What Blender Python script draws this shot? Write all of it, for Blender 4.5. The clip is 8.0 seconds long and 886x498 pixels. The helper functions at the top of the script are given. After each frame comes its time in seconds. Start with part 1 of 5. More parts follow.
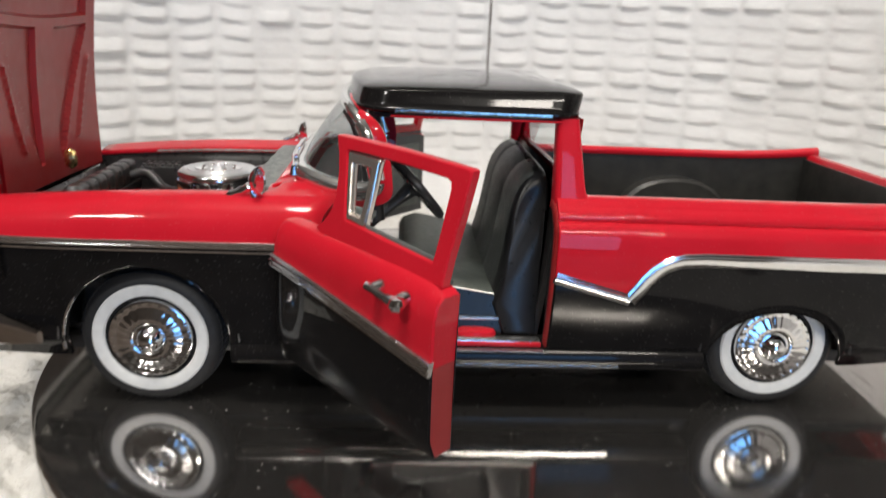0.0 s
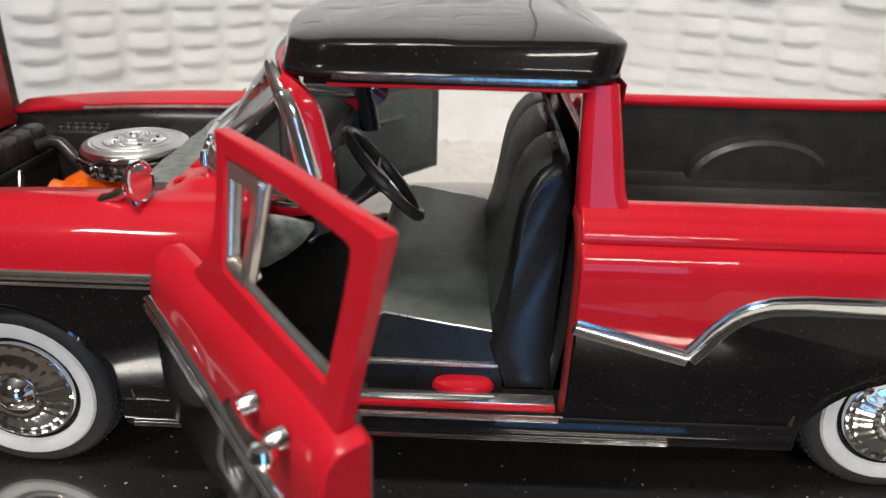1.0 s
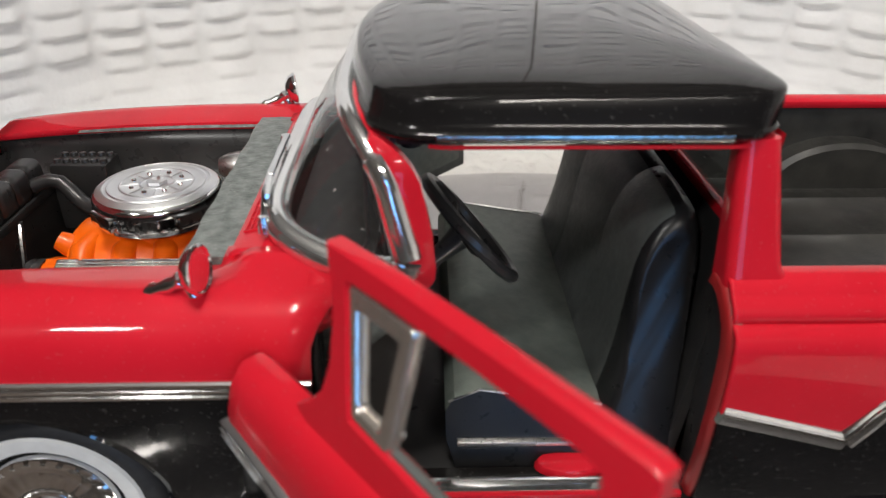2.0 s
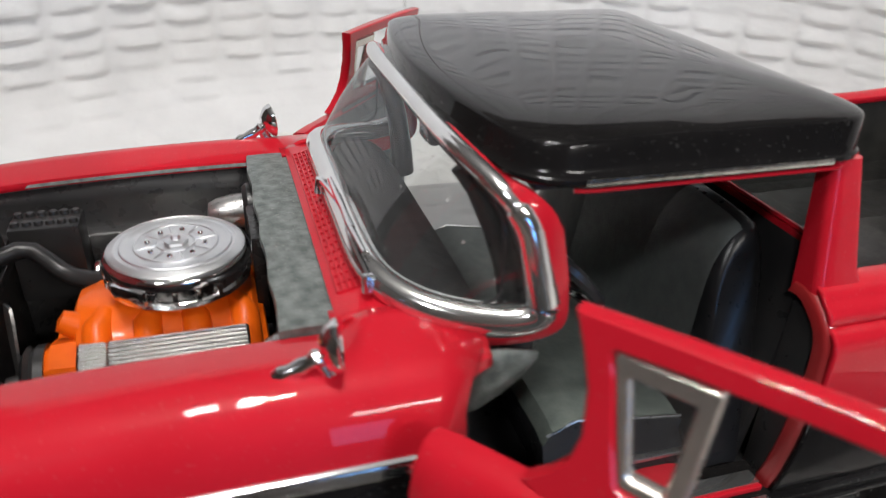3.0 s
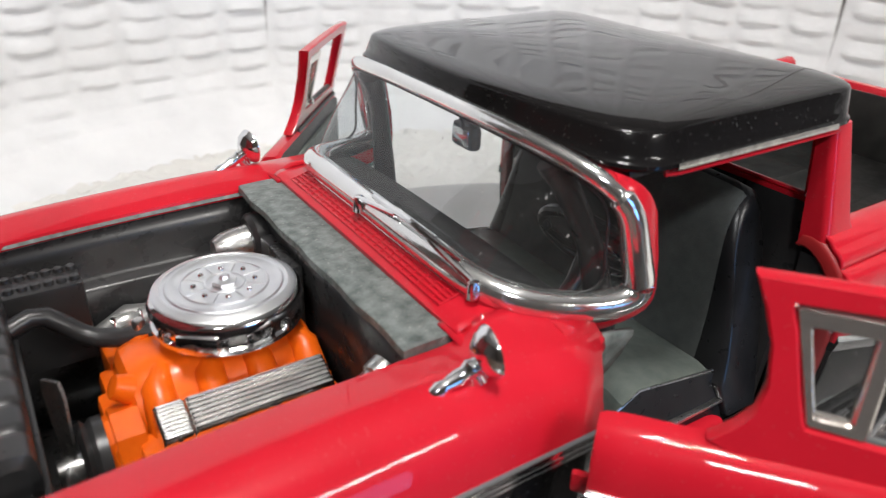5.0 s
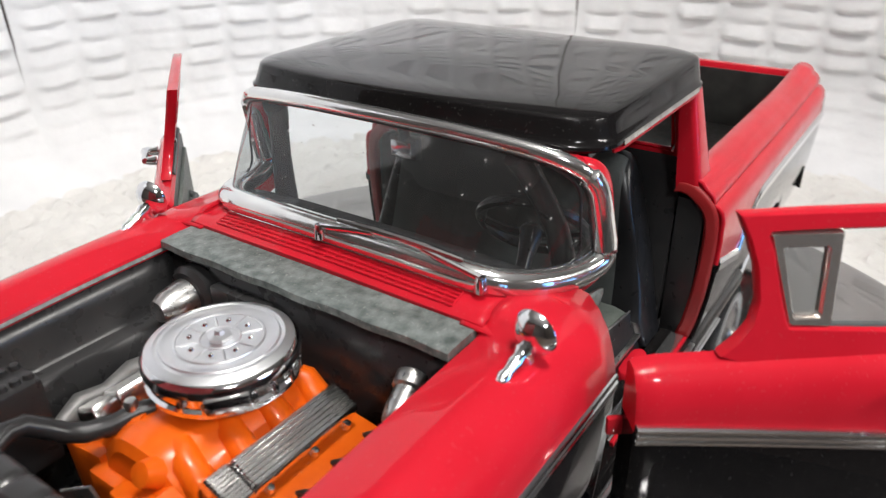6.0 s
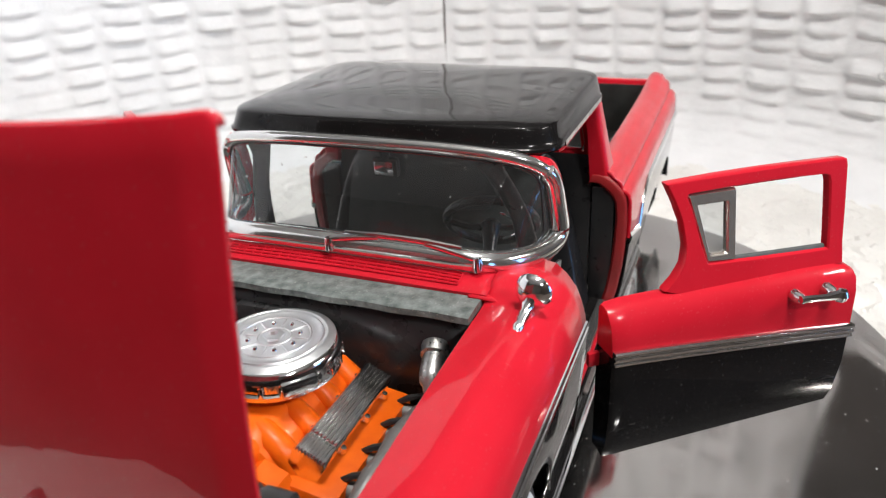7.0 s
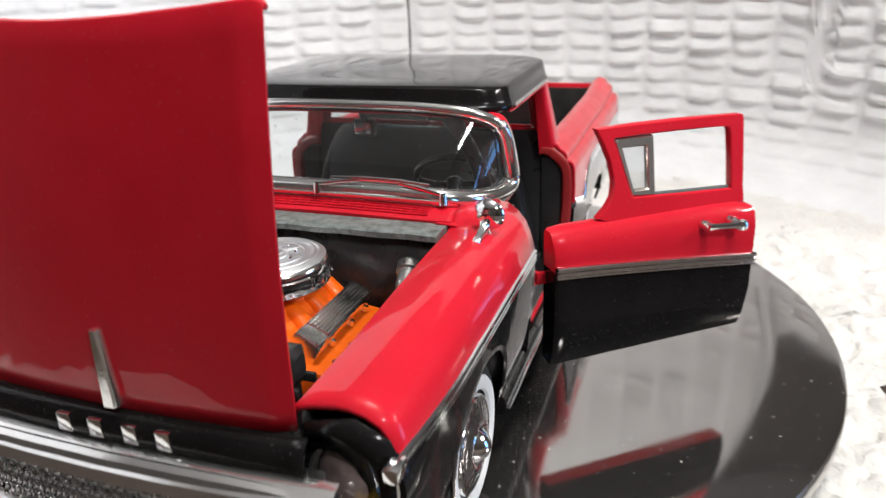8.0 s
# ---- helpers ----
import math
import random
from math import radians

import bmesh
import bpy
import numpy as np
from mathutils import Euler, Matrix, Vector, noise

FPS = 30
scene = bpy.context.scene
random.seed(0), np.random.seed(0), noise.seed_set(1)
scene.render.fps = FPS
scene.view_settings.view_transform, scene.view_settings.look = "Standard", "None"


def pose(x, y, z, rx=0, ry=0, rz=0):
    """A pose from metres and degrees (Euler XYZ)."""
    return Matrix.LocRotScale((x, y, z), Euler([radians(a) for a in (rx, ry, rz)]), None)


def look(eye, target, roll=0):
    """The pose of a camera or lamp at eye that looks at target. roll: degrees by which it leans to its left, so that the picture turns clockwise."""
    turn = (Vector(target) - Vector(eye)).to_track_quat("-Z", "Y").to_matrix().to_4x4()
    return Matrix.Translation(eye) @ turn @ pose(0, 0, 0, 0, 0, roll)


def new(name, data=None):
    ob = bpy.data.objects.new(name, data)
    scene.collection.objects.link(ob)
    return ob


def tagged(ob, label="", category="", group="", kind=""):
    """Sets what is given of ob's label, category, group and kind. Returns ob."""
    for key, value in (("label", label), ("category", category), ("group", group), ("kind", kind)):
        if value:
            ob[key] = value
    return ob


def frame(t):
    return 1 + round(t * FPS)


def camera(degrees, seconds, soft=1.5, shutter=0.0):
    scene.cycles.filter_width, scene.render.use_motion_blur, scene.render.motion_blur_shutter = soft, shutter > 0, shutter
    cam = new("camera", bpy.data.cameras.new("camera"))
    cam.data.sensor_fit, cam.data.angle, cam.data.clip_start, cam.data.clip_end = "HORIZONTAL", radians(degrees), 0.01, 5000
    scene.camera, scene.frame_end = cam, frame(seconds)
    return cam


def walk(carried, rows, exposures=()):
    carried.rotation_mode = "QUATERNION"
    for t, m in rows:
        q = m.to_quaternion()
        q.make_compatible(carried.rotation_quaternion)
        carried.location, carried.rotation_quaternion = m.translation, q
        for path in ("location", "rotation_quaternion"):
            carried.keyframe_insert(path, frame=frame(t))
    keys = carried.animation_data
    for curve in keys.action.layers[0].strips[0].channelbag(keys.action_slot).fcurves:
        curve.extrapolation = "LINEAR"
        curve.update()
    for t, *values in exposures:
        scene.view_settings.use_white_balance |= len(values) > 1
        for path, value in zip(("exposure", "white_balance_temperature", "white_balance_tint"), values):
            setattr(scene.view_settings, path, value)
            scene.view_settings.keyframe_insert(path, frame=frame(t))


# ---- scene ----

# ---------------------------------------------------------------- camera
cam = camera(62.53, 8.0, soft=1.15, shutter=0.35)
cam.data.dof.use_dof, cam.data.dof.focus_distance, cam.data.dof.aperture_fstop = True, 0.165, 27.0
PATH = [
    (0, (-0.01792, -0.24148, 0.10681), (-0.00889, -0.09848, 0.06243), 2.63),
    (0.3, (-0.01590, -0.21535, 0.11057), (-0.00735, -0.07179, 0.06796), 2.50),
    (0.5, (-0.01492, -0.18910, 0.10504), (-0.00872, -0.04620, 0.05988), 1.55),
    (1, (0.00423, -0.17205, 0.10987), (-0.00025, -0.03573, 0.04744), 1.20),
    (1.5, (-0.00069, -0.15021, 0.11783), (-0.00025, -0.01926, 0.04466), 0.62),
    (1.7, (-0.00909, -0.14553, 0.11872), (-0.00833, -0.01420, 0.04624), 0.19),
    (3, (-0.06781, -0.12792, 0.12418), (-0.02678, -0.00305, 0.05190), 2.58),
    (3.5, (-0.09965, -0.10745, 0.12168), (-0.03489, 0.00758, 0.05045), 1.54),
    (4, (-0.10566, -0.10632, 0.12051), (-0.03759, 0.00712, 0.04982), 1.81),
    (4.5, (-0.10544, -0.11527, 0.12303), (-0.03868, -0.00042, 0.05335), 1.72),
    (4.7, (-0.10358, -0.11750, 0.12309), (-0.03688, -0.00244, 0.05371), 1.61),
    (5.8, (-0.13449, -0.08819, 0.12430), (-0.02761, -0.00905, 0.05492), 1.02),
    (6, (-0.14029, -0.08942, 0.12710), (-0.03104, -0.01309, 0.05826), -0.61),
    (6.5, (-0.16455, -0.08024, 0.12844), (-0.04235, -0.02483, 0.06137), -1.18),
    (7, (-0.18024, -0.08112, 0.13453), (-0.05523, -0.02806, 0.07083), -2.86),
    (7.5, (-0.19182, -0.08709, 0.13084), (-0.06648, -0.03346, 0.06828), -2.90),
    (8, (-0.21692, -0.09343, 0.12277), (-0.08602, -0.04606, 0.06690), -2.24),
]
walk(cam, [(t, look(eye, target, roll)) for t, eye, target, roll in PATH], [(0.0, 0.06, 7050, 10), (0.6, 0.0, 7050, 10), (1.1, 0.01, 7050, 10), (1.7, 0.02, 7000, 10), (2.8, -0.08, 6650, 10), (3.5, 0.10, 6600, 10), (4.7, 0.22, 6600, 10), (6.0, 0.3, 6600, 10), (8.0, 0.48, 6600, 10)])

# ---------------------------------------------------------------- light
world = bpy.data.worlds.new("room_air")
scene.world = world
world.use_nodes = True
world.node_tree.nodes["Background"].inputs[0].default_value = (0.9, 0.95, 1.0, 1)
world.node_tree.nodes["Background"].inputs[1].default_value = 0.05


def lamp(name, kind, m, energy, color, **size):
    data = bpy.data.lights.new(name, kind)
    data.energy, data.color = energy, color
    for key, value in size.items():
        if key == "w":
            data.shape, data.size = "RECTANGLE", value
        elif key == "h":
            data.size_y = value
        elif key == "r":
            data.shadow_soft_size = value
    ob = new(name, data)
    ob.matrix_basis = m
    return ob


WARM, DAY = (1.0, 0.985, 0.965), (0.62, 0.8, 1.0)
# ceiling lamp with several bulbs over the table
for k in range(5):
    a = k * 2 * math.pi / 5
    lamp("ceiling_bulb", "POINT", pose(-0.10 + 0.06 * math.cos(a), -0.20 + 0.06 * math.sin(a), 0.85), 3.6, WARM, r=0.022)
# long tube lamp on the wall behind the camera, and a window further off
lamp("tube_lamp", "AREA", look((0.27, -1.0, 0.63), (0.02, 0.0, 0.08)), 4.0, (1.0, 0.98, 0.95), w=0.37, h=0.05)
lamp("window_light", "AREA", look((0.28, -1.5, 0.1), (0.05, 0.0, 0.05)), 3.2, (0.14, 0.44, 1.0), w=0.4, h=0.6)
# small lamp panel over the front of the table
lamp("lamp_panel", "AREA", look((-0.62, -0.85, 0.93), (-0.05, 0.0, 0.06)), 4.6, (0.96, 0.98, 1.0), w=0.17, h=0.10)

# ---------------------------------------------------------------- materials


def nodes_of(name):
    mat = bpy.data.materials.new(name)
    mat.use_nodes = True
    return mat, mat.node_tree.nodes, mat.node_tree.links, mat.node_tree.nodes["Principled BSDF"]


def ramp(nt, links, source, stops):
    r = nt.new("ShaderNodeValToRGB")
    el = r.color_ramp.elements
    while len(el) < len(stops):
        el.new(0.5)
    for e, (p, c) in zip(el, stops):
        e.position = p
        e.color = (*c, 1) if len(c) == 3 else c
    links.new(source, r.inputs[0])
    return r.outputs[0]


def tex_noise(nt, links, scale, detail=4.0, rough=0.55):
    co = nt.new("ShaderNodeTexCoord")
    n = nt.new("ShaderNodeTexNoise")
    n.inputs["Scale"].default_value, n.inputs["Detail"].default_value, n.inputs["Roughness"].default_value = scale, detail, rough
    links.new(co.outputs["Object"], n.inputs["Vector"])
    return n.outputs["Fac"]


def surface(name, a, b, rough=(0.3, 0.4), metal=0.0, scale=300.0, coat=0.0, bump=0.0, bump_scale=1500.0, dust=0.0, spec=0.5, coat_rough=0.04, coat_ior=1.5):
    """A plain surface whose colour runs from a to b in patches, with roughness patches, fine relief and specks of dust."""
    mat, nt, links, bsdf = nodes_of(name)
    fac = tex_noise(nt, links, scale)
    col = ramp(nt, links, fac, [(0.3, a), (0.7, b)])
    ro = ramp(nt, links, tex_noise(nt, links, scale * 2.3), [(0.3, (rough[0],) * 3), (0.7, (rough[1],) * 3)])
    bsdf.inputs["Metallic"].default_value = metal
    bsdf.inputs["Specular IOR Level"].default_value = spec
    bsdf.inputs["Coat Weight"].default_value = coat
    bsdf.inputs["Coat Roughness"].default_value = coat_rough
    bsdf.inputs["Coat IOR"].default_value = coat_ior
    if dust:
        specks = tex_noise(nt, links, 1400.0, 2.0)
        mask = ramp(nt, links, specks, [(0.655, (0, 0, 0)), (0.70, (dust,) * 3)])
        mix = nt.new("ShaderNodeMix")
        mix.data_type = "RGBA"
        links.new(mask, mix.inputs[0])
        links.new(col, mix.inputs[6])
        mix.inputs[7].default_value = (0.5, 0.48, 0.45, 1)
        col = mix.outputs[2]
    links.new(col, bsdf.inputs["Base Color"])
    links.new(ro, bsdf.inputs["Roughness"])
    if bump:
        bn = nt.new("ShaderNodeBump")
        bn.inputs["Strength"].default_value, bn.inputs["Distance"].default_value = bump, 0.0004
        links.new(tex_noise(nt, links, bump_scale, 6.0), bn.inputs["Height"])
        links.new(bn.outputs[0], bsdf.inputs["Normal"])
    return mat


def glass(name, tint):
    """A thin clear sheet: see-through, glossier towards grazing views."""
    mat, nt, links, bsdf = nodes_of(name)
    nt.remove(bsdf)
    facing, power, scale = nt.new("ShaderNodeLayerWeight"), nt.new("ShaderNodeMath"), nt.new("ShaderNodeMath")
    power.operation, scale.operation = "POWER", "MULTIPLY_ADD"
    power.inputs[1].default_value = 5.0
    scale.inputs[1].default_value, scale.inputs[2].default_value = 0.8, 0.085
    links.new(facing.outputs["Facing"], power.inputs[0])
    links.new(power.outputs[0], scale.inputs[0])
    clear, gloss, mix = nt.new("ShaderNodeBsdfTransparent"), nt.new("ShaderNodeBsdfGlossy"), nt.new("ShaderNodeMixShader")
    clear.inputs[0].default_value = (*tint, 1)
    gloss.inputs["Roughness"].default_value = 0.03
    links.new(scale.outputs[0], mix.inputs[0])
    links.new(clear.outputs[0], mix.inputs[1])
    links.new(gloss.outputs[0], mix.inputs[2])
    dusty, dust, co, grain = nt.new("ShaderNodeMixShader"), nt.new("ShaderNodeBsdfDiffuse"), nt.new("ShaderNodeTexCoord"), nt.new("ShaderNodeTexNoise")
    grain.inputs["Scale"].default_value, grain.inputs["Detail"].default_value = 620.0, 2.0
    links.new(co.outputs["Object"], grain.inputs["Vector"])
    dust.inputs[0].default_value = (0.75, 0.74, 0.72, 1)
    links.new(ramp(nt, links, grain.outputs["Fac"], [(0.5, (0.012,) * 3), (0.715, (0.02,) * 3), (0.74, (0.5,) * 3)]), dusty.inputs[0])
    links.new(mix.outputs[0], dusty.inputs[1])
    links.new(dust.outputs[0], dusty.inputs[2])
    links.new(dusty.outputs[0], nt["Material Output"].inputs[0])
    return mat


RED = surface("red_enamel", (0.55, 0.0115, 0.024), (0.61, 0.0145, 0.030), (0.3, 0.4), coat=0.85, scale=60, dust=0.05, spec=0.06, coat_rough=0.01, coat_ior=1.35)
# darker red for bonnet inside and door end, and for shade painted onto jambs
RED_IN = surface("red_inner_and_shaded_enamel", (0.30, 0.012, 0.014), (0.36, 0.016, 0.018), (0.4, 0.5), scale=90, coat=0.3)
BLACK = surface("black_enamel", (0.007, 0.0065, 0.0065), (0.011, 0.010, 0.010), (0.18, 0.25), coat=1.0, scale=80, dust=0.07, coat_ior=1.23, spec=0.05, coat_rough=0.015)
CHROME = surface("chrome", (0.82, 0.83, 0.84), (0.88, 0.88, 0.88), (0.06, 0.14), metal=1.0, scale=500, bump=0.05, bump_scale=600)
FINNED = surface("finned_bright_metal", (0.86, 0.86, 0.84), (0.92, 0.92, 0.9), (0.14, 0.24), metal=1.0, scale=140)
SATIN = surface("satin_chrome", (0.8, 0.81, 0.83), (0.86, 0.87, 0.88), (0.34, 0.42), metal=1.0, scale=200)
SCREEN_CHROME = surface("bright_frosted_chrome", (0.84, 0.84, 0.83), (0.92, 0.92, 0.9), (0.08, 0.17), metal=0.95, scale=120, bump=0.06, bump_scale=500)
AGED = surface("aged_chrome", (0.56, 0.51, 0.47), (0.72, 0.66, 0.6), (0.16, 0.26), metal=0.85, scale=300)
SILVER = surface("brushed_silver", (0.5, 0.5, 0.5), (0.66, 0.65, 0.63), (0.25, 0.4), metal=1.0, scale=700)
DULL = surface("dull_grey_casting", (0.18, 0.18, 0.175), (0.26, 0.255, 0.25), (0.42, 0.58), metal=0.5, scale=300, bump=0.2)
WORN = surface("worn_silver_foil", (0.3, 0.29, 0.27), (0.7, 0.68, 0.63), (0.12, 0.24), metal=1.0, scale=420, bump=0.15)
RUBBER = surface("tyre_rubber", (0.012, 0.012, 0.013), (0.02, 0.02, 0.021), (0.55, 0.7), scale=400, bump=0.2)
WHITEWALL = surface("white_rubber", (0.72, 0.72, 0.70), (0.8, 0.8, 0.78), (0.4, 0.5), scale=400)
VINYL = surface("dark_grey_vinyl", (0.07, 0.077, 0.075), (0.095, 0.104, 0.10), (0.42, 0.55), scale=350, bump=0.25, bump_scale=2500)
VINYL_LIGHT = surface("grey_green_vinyl", (0.115, 0.135, 0.12), (0.16, 0.18, 0.16), (0.4, 0.5), scale=350, bump=0.2, bump_scale=2500, spec=0.25)
SEAT_SIDE = surface("glossy_moulded_plastic", (0.011, 0.011, 0.012), (0.016, 0.016, 0.017), (0.26, 0.36), scale=200, spec=0.36)
PLASTIC = surface("black_plastic", (0.020, 0.020, 0.021), (0.031, 0.030, 0.030), (0.26, 0.36), scale=120)
BAY = surface("satin_black_bay", (0.026, 0.026, 0.027), (0.040, 0.039, 0.039), (0.24, 0.34), scale=120)
ORANGE = surface("orange_engine_paint", (0.74, 0.105, 0.004), (0.82, 0.135, 0.007), (0.3, 0.4), scale=250, coat=0.3, bump=0.12, bump_scale=500, spec=0.25)
COWL = surface("grey_cast_metal", (0.07, 0.085, 0.08), (0.22, 0.245, 0.235), (0.3, 0.45), scale=420, bump=0.4, bump_scale=900, dust=0.4)
BRASS = surface("brass", (0.7, 0.5, 0.2), (0.8, 0.6, 0.28), (0.2, 0.3), metal=1.0, scale=400)
AMBER = surface("amber_lens", (0.42, 0.25, 0.012), (0.5, 0.31, 0.02), (0.15, 0.2), scale=300, coat=1.0)
RED_LENS = surface("red_lens", (0.4, 0.01, 0.01), (0.5, 0.015, 0.012), (0.12, 0.2), scale=300, coat=1.0)
LENS = surface("headlamp_lens", (0.16, 0.12, 0.115), (0.26, 0.2, 0.19), (0.12, 0.2), scale=500, coat=1.0)
BED = surface("bed_black_plastic", (0.017, 0.017, 0.016), (0.034, 0.033, 0.030), (0.35, 0.5), scale=160, bump=0.2)
MATTE = surface("matte_black_plastic", (0.016, 0.016, 0.017), (0.026, 0.025, 0.025), (0.6, 0.75), scale=200, bump=0.03, bump_scale=1500)
GLASS = glass("clear_plastic", (0.77, 0.8, 0.81))
WALL_PAINT = surface("room_wall_paint", (0.13, 0.11, 0.095), (0.18, 0.15, 0.13), (0.7, 0.8), scale=3)
CEILING_PAINT = surface("room_ceiling_paint", (0.64, 0.62, 0.6), (0.7, 0.68, 0.66), (0.8, 0.9), scale=3)
WOOD = surface("dark_brown_wood", (0.035, 0.022, 0.014), (0.07, 0.045, 0.03), (0.4, 0.6), scale=8)


def paper(creased, dark, light):
    """White paper, crumpled in worm-like creases, with a fine fibre grain."""
    mat, nt, links, bsdf = nodes_of("white_embossed_paper")
    links.new(ramp(nt, links, tex_noise(nt, links, 40.0), [(0.3, dark), (0.7, light)]), bsdf.inputs["Base Color"])
    bsdf.inputs["Roughness"].default_value, bsdf.inputs["Specular IOR Level"].default_value = 0.9, 0.2
    crease = ramp(nt, links, tex_noise(nt, links, 70.0, 4.0, 0.5), [(0.38, (0.2,) * 3), (0.5, (1.0,) * 3), (0.62, (0.2,) * 3)])
    coarse, fine = nt.new("ShaderNodeBump"), nt.new("ShaderNodeBump")
    coarse.inputs["Strength"].default_value, coarse.inputs["Distance"].default_value = creased, 0.002
    fine.inputs["Strength"].default_value, fine.inputs["Distance"].default_value = 0.5, 0.0004
    links.new(crease, coarse.inputs["Height"])
    links.new(tex_noise(nt, links, 900.0, 6.0), fine.inputs["Height"])
    links.new(coarse.outputs[0], fine.inputs["Normal"])
    links.new(fine.outputs[0], bsdf.inputs["Normal"])
    return mat


PAPER = paper(0.6, (0.66, 0.645, 0.615), (0.74, 0.725, 0.695))
PAPER_WALL = paper(0.08, (0.675, 0.675, 0.68), (0.75, 0.75, 0.755))


def table_gloss():
    """A dark mirror with smears and specks of dust."""
    mat, nt, links, bsdf = nodes_of("black_mirror_turntable")
    smear = tex_noise(nt, links, 28.0, 6.0)
    links.new(ramp(nt, links, smear, [(0.35, (0.06,) * 3), (0.75, (0.15,) * 3)]), bsdf.inputs["Roughness"])
    specks = tex_noise(nt, links, 760.0, 2.0)
    links.new(ramp(nt, links, specks, [(0.69, (0.47, 0.45, 0.435)), (0.73, (0.6, 0.58, 0.55))]), bsdf.inputs["Base Color"])
    links.new(ramp(nt, links, specks, [(0.69, (0.965, 0.965, 0.965)), (0.73, (0.4, 0.4, 0.4))]), bsdf.inputs["Metallic"])
    return mat


TABLE = table_gloss()

# ---------------------------------------------------------------- builders (lengths in millimetres)
MM = 0.001


def part(name, bm, mats, parent=None, label="", smooth=True, thick=0.0, at=None):
    """Links a bmesh, built in millimetres, as one mesh object."""
    bmesh.ops.remove_doubles(bm, verts=bm.verts, dist=1e-4)
    bmesh.ops.recalc_face_normals(bm, faces=bm.faces)
    bmesh.ops.scale(bm, vec=(MM, MM, MM), verts=bm.verts)
    me = bpy.data.meshes.new(name)
    bm.to_mesh(me)
    bm.free()
    for m in mats if isinstance(mats, (list, tuple)) else [mats]:
        me.materials.append(m)
    if smooth:
        me.polygons.foreach_set("use_smooth", [True] * len(me.polygons))
        me.set_sharp_from_angle(angle=radians(38))
        for face in me.polygons:
            if face.loop_total > 4:
                face.use_smooth = False
    ob = new(name, me)
    if parent:
        ob.parent = parent
    if at is not None:
        ob.matrix_basis = at
    if label:
        ob["label"] = label
    if thick:
        mod = ob.modifiers.new("thickness", "SOLIDIFY")
        mod.thickness, mod.offset = thick * MM, 0.0
    return ob


def loft(bm, sections, closed=False, caps=False, rule=None):
    """Skin over rows of points; rule(centre) picks the material."""
    rows = [[bm.verts.new(p) for p in s] for s in sections]
    n = len(rows[0])
    for a, b in zip(rows, rows[1:]):
        for i in range(n if closed else n - 1):
            j = (i + 1) % n
            f = bm.faces.new((a[i], a[j], b[j], b[i]))
            if rule:
                f.material_index = rule(f.calc_center_median())
    if caps:
        for r in (rows[0], rows[-1]):
            f = bm.faces.new(r)
            if rule:
                f.material_index = rule(f.calc_center_median())
    return bm


def lathe(bm, profile, m=None, n=32, rule=None):
    """Turns (radius, height) points about z, then moves by m."""
    m = m or Matrix()
    secs = []
    for k in range(n + 1):
        a = 2 * math.pi * k / n
        secs.append([m @ Vector((r * math.cos(a), r * math.sin(a), h)) for r, h in profile])
    start = len(bm.faces)
    loft(bm, secs)
    if rule:
        bm.faces.ensure_lookup_table()
        for i in range(start, len(bm.faces)):
            bm.faces[i].material_index = rule((i - start) % (len(profile) - 1))
    return bm


def tube(bm, path, radius, n=10, closed=False, flat=1.0, up=(0, 0, 1), rot=0.0):
    """A round or flattened bar along a path."""
    pts = [Vector(p) for p in path]
    secs = []
    for i, p in enumerate(pts):
        a = pts[i - 1] if i or closed else p
        b = pts[(i + 1) % len(pts)] if i < len(pts) - 1 or closed else p
        d = (b - a).normalized()
        side = d.cross(Vector(up))
        if side.length < 1e-3:
            side = d.cross(Vector((1, 0, 0)))
        side.normalize()
        top = side.cross(d)
        r = radius[min(i, len(radius) - 1)] if isinstance(radius, (list, tuple)) else radius
        secs.append([p + side * r * math.cos(rot + 2 * math.pi * k / n) + top * r * flat * math.sin(rot + 2 * math.pi * k / n) for k in range(n)])
    if closed:
        secs.append([v.copy() for v in secs[0]])
    loft(bm, secs, closed=True, caps=not closed)
    return bm


def box(bm, lo, hi, bevel=0.0, m=None):
    r = bmesh.ops.create_cube(bm, size=1.0)
    for v in r["verts"]:
        v.co = Vector([lo[i] + (v.co[i] + 0.5) * (hi[i] - lo[i]) for i in range(3)])
    if bevel:
        edges = list({e for v in r["verts"] for e in v.link_edges})
        out = bmesh.ops.bevel(bm, geom=edges, offset=bevel, segments=2, affect="EDGES", profile=0.6)
        verts = out["verts"]
        verts = list({v for f in out["faces"] for v in f.verts})
    else:
        verts = r["verts"]
    if m is not None:
        bmesh.ops.transform(bm, matrix=m, verts=verts)
    return bm


def empty(name, label="", category="", **more):
    ob = new(name)
    return tagged(ob, label, category, **more)


def curve_at(knots, x):
    """Smooth value at x between knots."""
    if x <= knots[0][0]:
        return knots[0][1]
    for (a, u), (b, v) in zip(knots, knots[1:]):
        if x <= b:
            s = (x - a) / (b - a)
            return u + (v - u) * s
    return knots[-1][1]


def spans(a, b, n):
    return [a + (b - a) * i / n for i in range(n + 1)]

# ---------------------------------------------------------------- setting: paper sheets, table, room
CENTRE = (13.0, 0.0)
FLOOR_Z = -16.0
WALL_R = 300.0
BEND = 45.0
CELL_W, CELL_H = 27.5, 10.4
# running height of the sheets' upper edge by angle: it drops at one end
SHEET_TOP = [(-54.0, 138.0), (-43.0, 142.0), (-37.0, 146.0), (-33.5, 162.0), (-31.0, 245.0), (-29.8, 400.0), (142.0, 400.0)]


